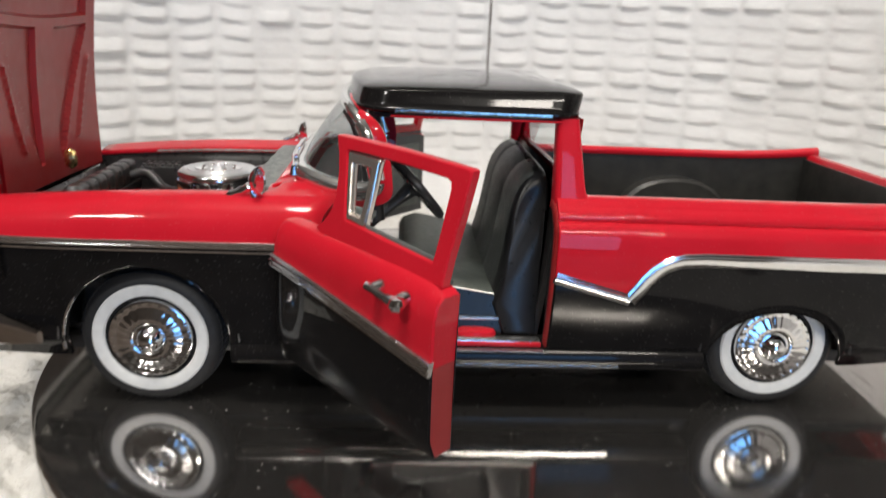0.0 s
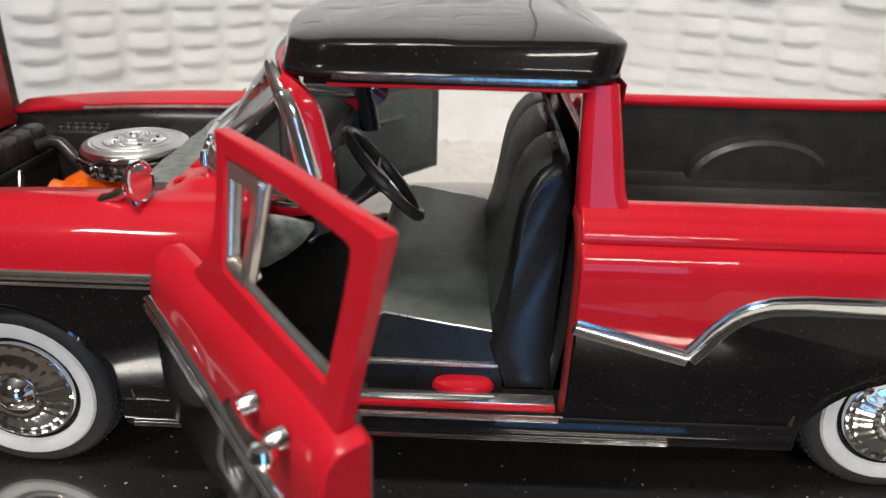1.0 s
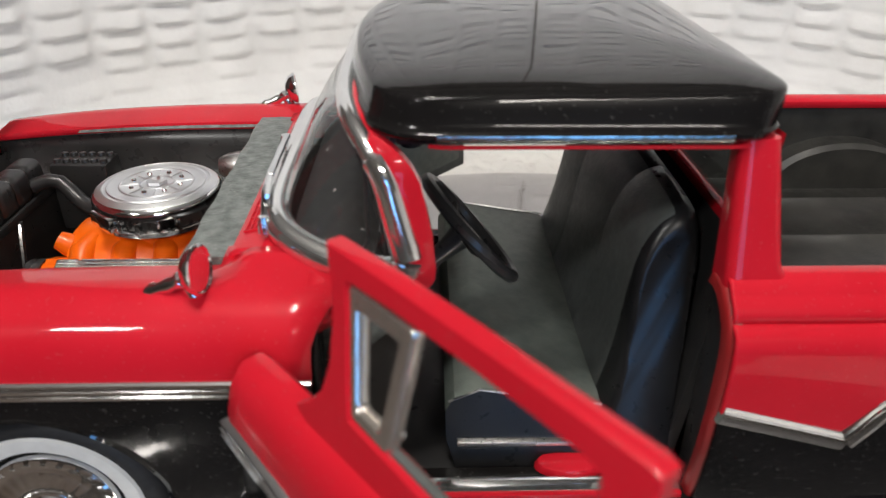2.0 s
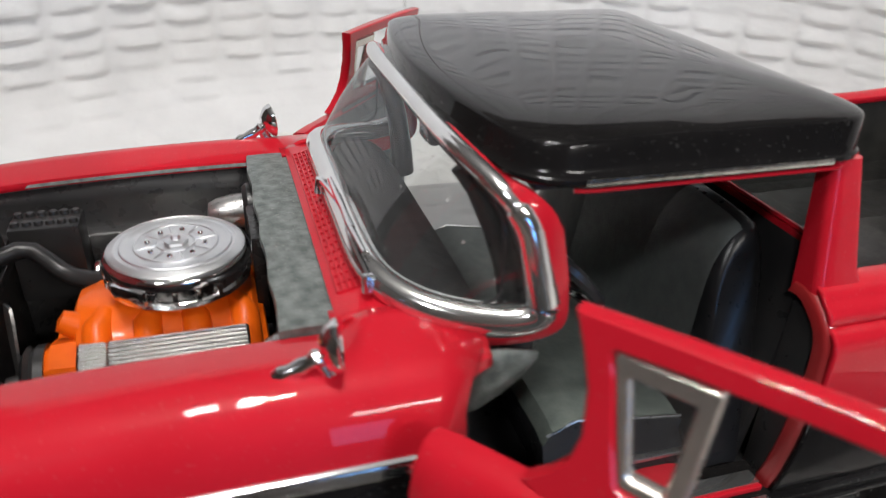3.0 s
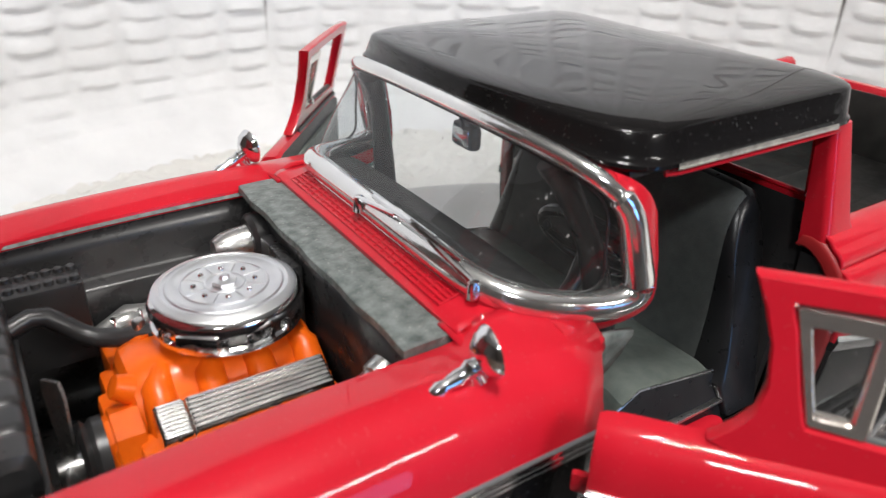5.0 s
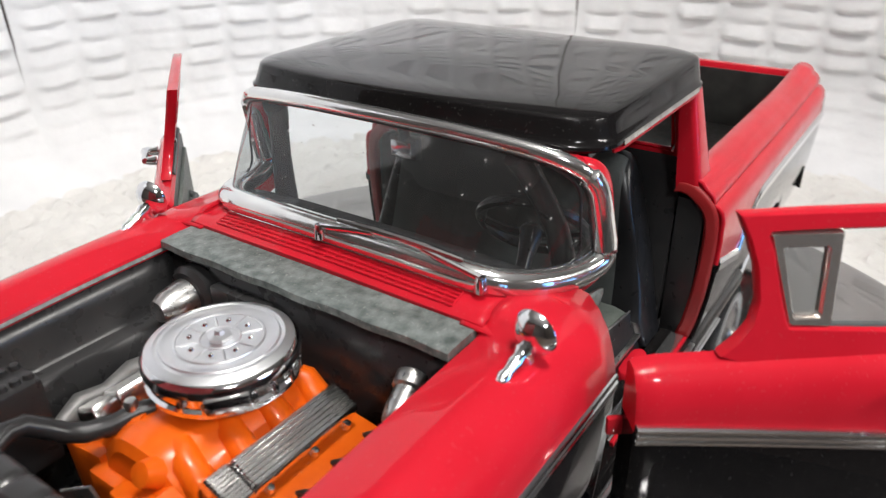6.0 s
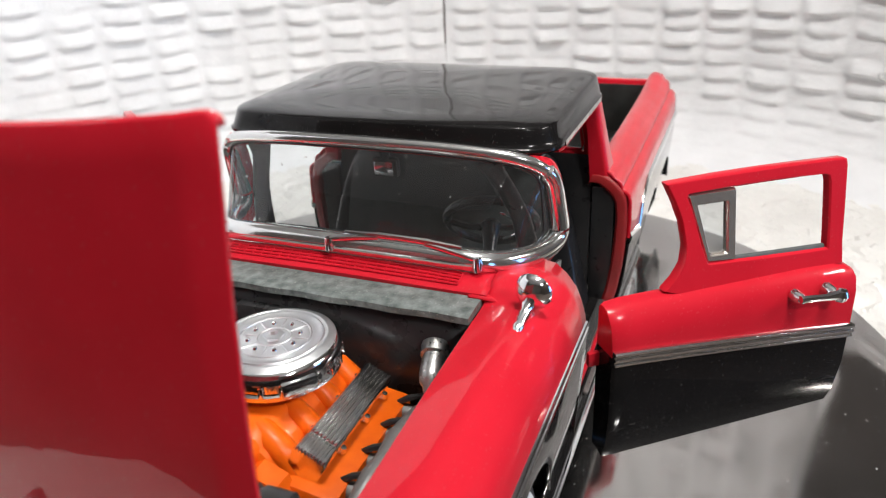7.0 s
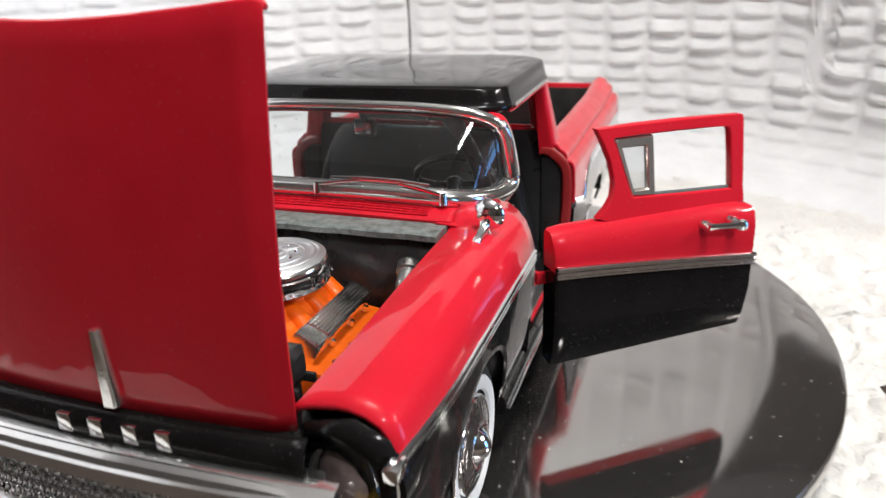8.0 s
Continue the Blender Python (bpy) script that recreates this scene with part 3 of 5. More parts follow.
def rounded(half_x0, half_x1, half_y, r, n=8, bow=0.0):
    """Outline in plan: from x0 to x1, rounded corners, the front bowed forwards."""
    pts = []
    for cx, cy, a0 in ((half_x1 - r, half_y - r, 0), (half_x0 + r, half_y - r, 90), (half_x0 + r, -half_y + r, 180), (half_x1 - r, -half_y + r, 270)):
        for k in range(n + 1):
            a = radians(a0 + 90 * k / n)
            pts.append((cx + r * math.cos(a), cy + r * math.sin(a)))
    out = []
    for i, p in enumerate(pts):
        q = pts[(i + 1) % len(pts)]
        steps = 12 if i % (n + 1) == n else 1
        for k in range(steps):
            x, y = p[0] + (q[0] - p[0]) * k / steps, p[1] + (q[1] - p[1]) * k / steps
            f = max(0.0, 1 - (y / half_y) ** 2)
            out.append((x - (bow * f if x < 0 else 0), y))
    return out


def roof():
    bm = bmesh.new()
    rings = [(2.6, 82.7), (0.4, 83.3), (0.0, 83.9), (0.05, 84.5), (0.5, 84.9), (0.8, 86.0), (1.25, 87.6), (1.62, 89.0), (1.78, 89.35), (2.3, 89.7), (3.4, 90.05), (5.0, 90.5), (9, 91.1), (14, 91.6), (21, 92.1), (28, 92.4), (34, 92.5)]
    secs = []
    for inset, z in rings:
        r = max(1.5, 7.0 - inset * 0.1)
        ring = rounded(-28.5 + inset * 0.72, 33.3 - inset * 0.72, 45.0 - inset * 1.2, min(r, 44 - inset * 1.2), bow=7.0 * (1 - inset / 50))
        tuck = 2.3 * min(1.0, max(0.0, (88.6 - z) / 4.6))
        secs.append([(x - (tuck if x > 20 else 0.0) * min(1.0, (x - 20) / 6), y, z + (1.6 * (1 - (y / 45) ** 2) * (1 if x < 0 else 0) * max(0.0, 1 - inset / 12)) + 0.5 * (x / 32) * min(1.0, max(0.0, (z - 84.3) / 5))) for x, y in ring])
    loft(bm, secs, closed=True, caps=True)
    top = part("roof", bm, BLACK, car, "gloss black roof mirroring the paper")
    ring = [(x, y, 82.4) for x, y in rounded(-26.0, 31.0, 44.2, 8.0, bow=0) if x > -22]
    for side in (-1, 1):
        bm = bmesh.new()
        line = sorted([(x, y, z) for x, y, z in ring if y * side > 38], key=lambda p: p[0])
        tube(bm, line, 0.35, 8)
        part("drip_rail", bm, RED, top, "thin red drip rail")
        bm = bmesh.new()
        loft(bm, [[(x, side * y, z) for y, z in ((44.6, 83.3), (45.15, 83.4), (45.25, 83.6), (45.1, 84.4), (44.8, 84.5))] for x in spans(-20.0, 22.5, 8)])
        part("drip_moulding", bm, WORN, top, "worn silver drip moulding")
    bm = bmesh.new()
    box(bm, (-26, -41, 81.6), (29, 41, 82.9), 0.4)
    part("headliner", bm, PLASTIC, top, "dark roof lining")
    return top


def cab():
    for side in (-1, 1):
        # rear pillar, widening downwards
        bm = bmesh.new()
        secs = []
        for k in range(17):
            f = (k / 16) ** 1.4
            z = 58.5 + (83.4 - 58.5) * f
            flare = 4.5 * max(0.0, 1 - f * 4) ** 2
            x0, x1 = 24.6 - 0.4 * f, 34.0 - 3.6 * f + flare
            yo, yi = 48.6 - 4.8 * f, 42.6 - 2.2 * f
            arc = [math.radians(a) for a in (0, 18, 36, 54, 72, 90)]
            lead = [(x0 + 1.6 - 1.6 * math.cos(a), side * (yo - 1.6 + 1.6 * math.sin(a)), z) for a in arc]
            trail = [(x1 - 1.5 + 1.5 * math.sin(a), side * (yo - 1.5 + 1.5 * math.cos(a)), z) for a in arc]
            secs.append([(x0, side * yi, z), *lead, *trail, (x1 - 1, side * yi, z)])
        loft(bm, secs, closed=True, caps=True)
        part("rear_pillar", bm, RED, car, "red cab pillar")
        # windscreen pillar behind the chrome surround
        bm = bmesh.new()
        secs = []
        hub = screen(0.9 * side, 0.5)
        for k in range(29):
            a = radians(36 - 112 * k / 28)
            v, h = side * math.cos(a) ** 0.31, 0.5 + 0.5 * math.copysign(abs(math.sin(a)) ** (0.357 if a > 0 else 0.435), math.sin(a))
            p = screen(v, h)
            out = (p - hub) * Vector((1, 0, 1))
            out.normalize()
            wide = 2.2 + 3.0 * min(1.0, k / 9) * min(1.0, max(0.0, (28 - k) / 7))
            secs.append([p + out * d + Vector((0, side * e, 0)) for d, e in ((0.4, 1.3), (wide * 0.6, 1.3), (wide, 0.3), (wide, -1.8), (0.4, -2.2))])
        loft(bm, secs, closed=True, caps=True)
        part("windscreen_pillar", bm, RED, car, "red windscreen pillar")
        bm = bmesh.new()
        secs = []
        for x in (-40, -38.5, -37, -36, -35, -34, -33):
            v = min(1.0, (x + 48.0) / 27.2) ** 0.125
            ys, zs = 45.6 * v, 65.4 - 7.6 * v**6
            f = (x + 40) / 7
            yo, zo = 50.6 - 3.6 * f, 58.0 + 0.2 * f
            secs.append([(x, side * (ys - 1.5), zs - 1.0), (x, side * (ys * 0.5 + yo * 0.5), zs * 0.5 + zo * 0.5 + 0.3), (x, side * yo, zo), (x, side * (yo + 0.4), zo - 1.2), (x, side * (yo - 0.6), zo - 4.5 + 2.5 * f)])
        loft(bm, secs)
        part("screen_base", bm, RED, car, "red rim under the windscreen corner", thick=0.7)
        bm = bmesh.new()
        loft(bm, [[(x, side * 45.4, zt - d * (zt - zb)) for d in (0, 0.3, 0.7, 1)] for x, zt, zb in ((-38.2, 57.8, 46), (-34, 57.8, 47), (-30, 57.6, 49.5), (-27, 57.0, 52.0), (-24.5, 56.4, 55.2))])
        part("cowl_side", bm, COWL, car, "grey metal panel under the screen corner", thick=0.8)
        bm = bmesh.new()
        tube(bm, [(-32.5, side * 30.5, 82.5), (-30.7, side * 31.8, 78.9), (-28.6, side * 34.4, 73), (-27.0, side * 36.4, 67.5), (-25.5, side * 37.9, 59), (-25.0, side * 38.4, 52)], [2.8, 2.3, 2.2, 2.3, 2.6, 3.0], 12)
        part("inner_pillar", bm, PLASTIC, car, "dark lining of the screen pillar")
    # back of the cab with its window
    bm = bmesh.new()
    outer = [(-42.6, 36), (42.6, 36), (42.6, 62), (40.5, 83), (-40.5, 83), (-42.6, 62)]
    inner = [(-39.5, 66.6), (39.5, 66.6), (39.7, 69), (37.5, 80), (-37.5, 80), (-39.7, 69)]
    place = lambda y, z, o=0.0: (28.0 + 2.4 * (z - 62) / 20 + o, y, z)
    loft(bm, [[place(*p) for p in outer], [place(*p) for p in inner], [place(*p, 1.6) for p in inner], [place(*p, 1.6) for p in outer]], closed=True)
    back = part("cab_back", bm, RED, car, "red cab back with wide window")
    bm = bmesh.new()
    loft(bm, [[place(y, z, -o) for z in (18, 40, 66.0)] for y, o in ((-42.9, -1.0), (-42.8, 0.9), (42.8, 0.9), (42.9, -1.0))])
    part("back_trim", bm, PLASTIC, back, "black trim behind the seat")
    bm = bmesh.new()
    bm.faces.new([bm.verts.new(place(*p, 0.8)) for p in inner])
    pane = part("rear_window", bm, GLASS, back, "clear rear window")
    pane.visible_shadow = False
    bm = bmesh.new()
    tube(bm, [place(y * 0.985, z + (0.5 if z < 68 else -0.5), 0.4) for y, z in inner], 0.55, 6, closed=True)
    part("window_seal", bm, RED, back, "red window rim")


def interior():
    bm = bmesh.new()
    box(bm, (-62, -44, 15.0), (27.5, 44, 17.5), 0.5)
    part("cab_floor", bm, PLASTIC, car, "black cab floor")
    bm = bmesh.new()
    prof = [(-16, 18.5), (-18.0, 25), (-18.2, 30.6), (-16.5, 33.6), (-12, 35.2), (0, 33.0), (10, 31.2), (13, 29.0), (13, 18.5)]
    loft(bm, [[(x, y, z - (0.8 if abs(y) > 38 else 0)) for x, z in prof] for y in (-40, -39, -36, 0, 36, 39, 40)], closed=True, caps=True, rule=lambda c: 1 if c.z > 29.6 and abs(c.y) < 39.9 else 0)
    for v in bm.verts:
        v.co.y += math.copysign(max(0.0, 29.0 - v.co.z) * 0.28, v.co.y) if abs(v.co.y) > 38.5 else 0.0
    cushion = part("seat_cushion", bm, [SEAT_SIDE, VINYL_LIGHT], car, "grey-green vinyl bench cushion on black base", thick=0)
    for side in (-1, 1):
        bm = bmesh.new()
        tube(bm, [(x, side * 39.8, z + 0.2) for x, z in ((-17.6, 31.6), (-12, 34.2), (0, 32.2), (10.5, 30.6))], 0.25, 6)
        part("piping", bm, SILVER, cushion, "pale piping")
        bm = bmesh.new()
        box(bm, (-16, min(side * 41.0, side * 42.8), 23.5), (18, max(side * 41.0, side * 42.8), 24.4), 0.2)
        part("base_strip", bm, SILVER, cushion, "bright base strip")
    bm = bmesh.new()
    prof = [(8.5, 29), (9.8, 31), (11.2, 36), (12.4, 42), (13.3, 48), (14.0, 53), (14.8, 57.2), (15.8, 60.4), (17.2, 63.0), (19.0, 65.2), (21.2, 66.7), (23.2, 67.2), (24.8, 66.4), (25.8, 64), (26.2, 60), (25.0, 45), (24.0, 20), (12, 20)]
    stations = [(-41, 0.72), (-40.7, 0.78), (-40.0, 0.83), (-38.8, 0.875), (-37.0, 0.915), (-34.5, 0.95), (-31.0, 0.975), (-26.5, 0.992), (-20, 1.0), (-14, 1.0), (-13.6, 0.992), (-13.2, 1.0), (13.2, 1.0), (13.6, 0.992), (14, 1.0), (20, 1.0), (26.5, 0.992), (31.0, 0.975), (34.5, 0.95), (37.0, 0.915), (38.8, 0.875), (40.0, 0.83), (40.7, 0.78), (41, 0.72)]
    secs = []
    for y, s in stations:
        lean = max(0.0, (abs(y) - 30) / 11)
        secs.append([(19 + (x - 19) * s, y + math.copysign(1.0, y) * lean * (3.0 - (z - 20) * 0.23 + 1.2 * math.sin(math.pi * (z - 20) / 50)), 20 + (z - 20) * (1 - (1 - s) * 0.55)) for x, z in prof])
    loft(bm, secs, closed=True)
    for row in (secs[0], secs[-1]):
        cap = [bm.verts.new(p) for p in row]
        n = len(cap)
        for i in range(n // 2 - 1):
            bm.faces.new((cap[i], cap[i + 1], cap[n - 2 - i], cap[n - 1 - i]))
    for i, f in enumerate(bm.faces):
        k, j = divmod(i, len(prof))
        f.material_index = 1 if k >= len(stations) - 1 or min(abs(stations[k][0]), abs(stations[k + 1][0])) > 34 or j > 9 else 0
    part("seat_back", bm, [VINYL, SEAT_SIDE], car, "dark grey vinyl bench backrest")
    # dashboard, column and wheel
    bm = bmesh.new()
    prof = [(-46, 61.6), (-43, 62.2), (-38, 62.3), (-33, 61.2), (-30.2, 59.0), (-30.8, 54), (-34, 48), (-36, 47), (-46, 47)]
    loft(bm, [[(max(x, -45.0 + 27.2 * (abs(y) / 45.6) ** 8), y, z - 1.2 * (abs(y) / 41) ** 4) for x, z in prof] for y in spans(-41, 41, 24)], closed=True, caps=True)
    part("dashboard", bm, MATTE, car, "matte black dashboard")
    bm = bmesh.new()
    m = Matrix.Translation((-13.5, -24.5, 59.5)) @ Matrix.Rotation(radians(13), 4, "Z") @ Matrix.Rotation(radians(50), 4, "Y")
    ring = [m @ Vector((11.6 * math.cos(a), 11.6 * math.sin(a), 0)) for a in spans(0, 2 * math.pi, 40)[:-1]]
    tube(bm, ring, 1.25, 8, closed=True)
    for a in (90, 270):
        tube(bm, [m @ Vector((0, 0, -2.0)), m @ Vector((6 * math.cos(radians(a)), 6 * math.sin(radians(a)), -1.6)), m @ Vector((11.6 * math.cos(radians(a)), 11.6 * math.sin(radians(a)), 0))], 0.9, 6)
    lathe(bm, [(0, 0.2), (2.0, 0.0), (2.8, -1.2), (2.2, -4), (1.6, -8), (1.6, -22), (0, -22)], m, 16)
    wheel = part("steering_wheel", bm, PLASTIC, car, "black two-spoke steering wheel")
    bm = bmesh.new()
    tube(bm, [m @ Vector((7.6 * math.cos(a), 7.6 * math.sin(a), -1.4)) for a in spans(radians(200), radians(340), 16)], 0.4, 6)
    part("horn_ring", bm, CHROME, wheel, "chrome horn ring")
    bm = bmesh.new()
    box(bm, (-31.6, -7.2, 75.8), (-29.0, -0.2, 80.8), 1.2)
    tube(bm, [(-30.4, -3.7, 80), (-31.0, -3.7, 84)], 1.3, 8)
    mirror = part("cabin_mirror", bm, PLASTIC, car, "small rounded inside mirror")
    bm = bmesh.new()
    box(bm, (-32.0, -6.2, 76.6), (-31.4, -1.2, 80.0), 0.25)
    part("mirror_back", bm, CHROME, mirror, "bright back of the mirror")


def bed():
    bm = bmesh.new()
    for side in (-1, 1):
        loft(bm, [[(x, side * 43.4, 61.6 if k == 0 else 39.2) for k in range(2)] for x in (30, 60, 100, 146)])
    loft(bm, [[(31.2, y, z) for z in (39.2, 61.6)] for y in (-43.4, 43.4)])
    part("bed_wall", bm, BED, car, "black bed side walls", thick=0.5, smooth=False)
    bm = bmesh.new()
    prof = []
    for y in (-43.2, -14.0, 9.0, 30.0, 43.2):
        prof += [(y - 0.5, 39.4), (y - 0.3, 39.65), (y + 0.3, 39.65), (y + 0.5, 39.4)]
    prof = [(max(-43.2, min(43.2, y)), z) for y, z in prof]
    loft(bm, [[(x, y, z) for y, z in prof] for x in (31.6, 146)])
    part("bed_floor", bm, BED, car, "dark bed floor with thin raised lines", thick=0.5)
    for side in (-1, 1):
        bm = bmesh.new()
        secs = []
        for k in range(17):
            a = math.pi * k / 16
            secs.append([(REAR_AXLE - 1 + 21.0 * math.cos(a), side * 43.2, 39.6 + 12.6 * math.sin(a)), (REAR_AXLE - 1 + 21.0 * math.cos(a), side * 37.5, 39.6 + 12.6 * math.sin(a)), (REAR_AXLE - 1 + 19.4 * math.cos(a), side * 36.2, 39.6 + 11.4 * math.sin(a)), (REAR_AXLE - 1 + 17 * math.cos(a), side * 36.2, 39.6 + 9.4 * math.sin(a)), (REAR_AXLE - 1, side * 36.2, 39.6)])
        loft(bm, secs)
        part("wheel_house", bm, BED, car, "black wheel housing in the bed")
    bm = bmesh.new()
    prof = [(145.4, 30), (145.4, 61.0), (146.2, 62.4), (149, 62.4), (150.2, 61), (150.6, 46), (149.6, 26), (146, 26)]
    loft(bm, [[(x, y, z) for x, z in prof] for y in (-43.2, -20, 0, 20, 43.2)], closed=True, caps=True)
    gate = part("tailgate", bm, RED, car, "red tailgate")
    bm = bmesh.new()
    box(bm, (144.2, -43.0, 37.0), (145.2, 43.0, 60.6), 0.2)
    part("gate_liner", bm, BED, gate, "black inner face")
    for side in (-1, 1):
        bm = bmesh.new()
        lathe(bm, [(0, 3.6), (3, 3.4), (6, 2.2), (7.6, 0.4), (7.8, -2)], Matrix.Translation((150, side * 47.5, 50)) @ Matrix.Rotation(radians(90), 4, "Y"), 24)
        part("tail_lamp", bm, RED_LENS, car, "round red tail lamp")
        bm = bmesh.new()
        loft(bm, [[(150, side * y, z) for y, z in ((43, 24), (52.5, 22), (54.2, 40), (54, 53), (49, 60), (43.2, 62))], [(150.4, side * 43, z) for z in (24, 30, 40, 53, 60, 62)]])
        part("tail_panel", bm, RED, car, "red panel round the tail lamp", thick=0.8)
    bm = bmesh.new()
    prof = [(0, 21), (2.4, 22), (3.2, 24.6), (2.6, 28.2), (0, 29.6)]
    loft(bm, [[(151.5 - 9 * (abs(y) / 54.6) ** 6 + x, y, z) for x, z in prof] for y in spans(-54.6, 54.6, 20)], closed=True, caps=True)
    part("rear_bumper", bm, CHROME, car, "chrome rear bumper")


def wheel(x, side, name_label):
    m = Matrix.Translation((x if x < 0 else x + 1.5, side * (46.0 if x < 0 else 42.5), TYRE_R)) @ Matrix.Rotation(radians(-90 * side), 4, "X")
    bm = bmesh.new()
    lathe(bm, [(12.6, -5), (16, -5.6), (18.4, -5.0), (19.4, -3.6), (19.6, -1), (19.6, 1), (19.4, 3.2), (18.6, 4.9), (17.2, 5.7), (16.3, 5.9), (12.6, 5.2), (12.2, 3)], m, 48)
    tyre = part("wheel", bm, RUBBER, car, name_label)
    bm = bmesh.new()
    for k in range(72):
        a = 2 * math.pi * k / 72
        for off in (-3.6, -1.8, 0, 1.8, 3.6):
            r = 19.62 - 0.14 * (abs(off) / 1.8) ** 2
            lo = m @ Vector((r * math.cos(a), r * math.sin(a), off - 0.62))
            t = m.to_3x3() @ Vector((-math.sin(a), math.cos(a), 0)) * 0.5
            u = m.to_3x3() @ Vector((0, 0, 1.1))
            n = m.to_3x3() @ Vector((math.cos(a), math.sin(a), 0)) * 0.28
            vs = [bm.verts.new(p) for p in (lo - t, lo + t, lo + t + u, lo - t + u, lo - t * 0.8 + n, lo + t * 0.8 + n, lo + t * 0.8 + u + n, lo - t * 0.8 + u + n)]
            for f in ((4, 5, 6, 7), (0, 1, 5, 4), (1, 2, 6, 5), (2, 3, 7, 6), (3, 0, 4, 7)):
                bm.faces.new([vs[i] for i in f])
    part("tread", bm, RUBBER, tyre, "block tread", smooth=False)
    bm = bmesh.new()
    lathe(bm, [(12.4, 5.4), (12.8, 6.0), (14.2, 6.45), (15.5, 6.3), (15.9, 5.8)], m, 48)
    part("whitewall", bm, WHITEWALL, tyre, "white sidewall band")
    bm = bmesh.new()
    secs = []
    prof = [(11.4, 4.2), (11.7, 5.2), (11.3, 6.0), (10.6, 6.3), (9.8, 6.1), (8.6, 6.5), (6.6, 7.1), (5.0, 7.3), (4.3, 6.9), (3.9, 7.0), (3.0, 8.4), (2.0, 9.2), (1.0, 9.6), (0.0, 9.7)]
    for k in range(145):
        a = 2 * math.pi * k / 144
        secs.append([m @ Vector((r * math.cos(a), r * math.sin(a), h + 0.035 * math.sin(24 * a) * (1 if 5.5 < r < 9.9 else 0))) for r, h in prof])
    loft(bm, secs)
    part("hubcap", bm, CHROME, tyre, "ribbed chrome hubcap")
    bm = bmesh.new()
    lathe(bm, [(0, -4), (12, -4), (12.4, 4.4), (0, 4.2)], m, 24)
    part("rim", bm, PLASTIC, tyre, "dark wheel rim")


def chassis():
    for x in (FRONT_AXLE, REAR_AXLE):
        for side in (-1, 1):
            wheel(x, side, "black tyre with whitewall and chrome hubcap")
        bm = bmesh.new()
        tube(bm, [(x, -44, TYRE_R), (x, 44, TYRE_R)], 2.2, 8)
        part("axle", bm, PLASTIC, car)
    bm = bmesh.new()
    box(bm, (-118, -40, 10.5), (146, 40, 14.9), 1.5)
    part("chassis_plate", bm, PLASTIC, car, "flat black underside")
    for side in (-1, 1):
        for x, r in ((FRONT_AXLE, 24.5), (REAR_AXLE, 22.5)):
            bm = bmesh.new()
            loft(bm, [[(x + r * math.cos(a), side * y, 19.5 + r * math.sin(a)) for y in (53.0, 38)] for a in spans(0, math.pi, 18)])
            part("wheel_well", bm, PLASTIC, car, "black inner wheel well", thick=0.5)


# ---------------------------------------------------------------- bonnet, nose and engine bay
def hood_x(y, f):
    """Outer face of the raised bonnet at height fraction f."""
    return -131.0 - 2.0 * (1 - (y / 37) ** 2) - 1.5 * math.sin(math.pi * f) + 3.2 * f


def hood_z(y, f):
    """Height on the raised bonnet; its free edge dips in the middle."""
    return 51.0 + (64.4 + 2.5 * min(1.0, abs(y) / 36) ** 1.6) * f


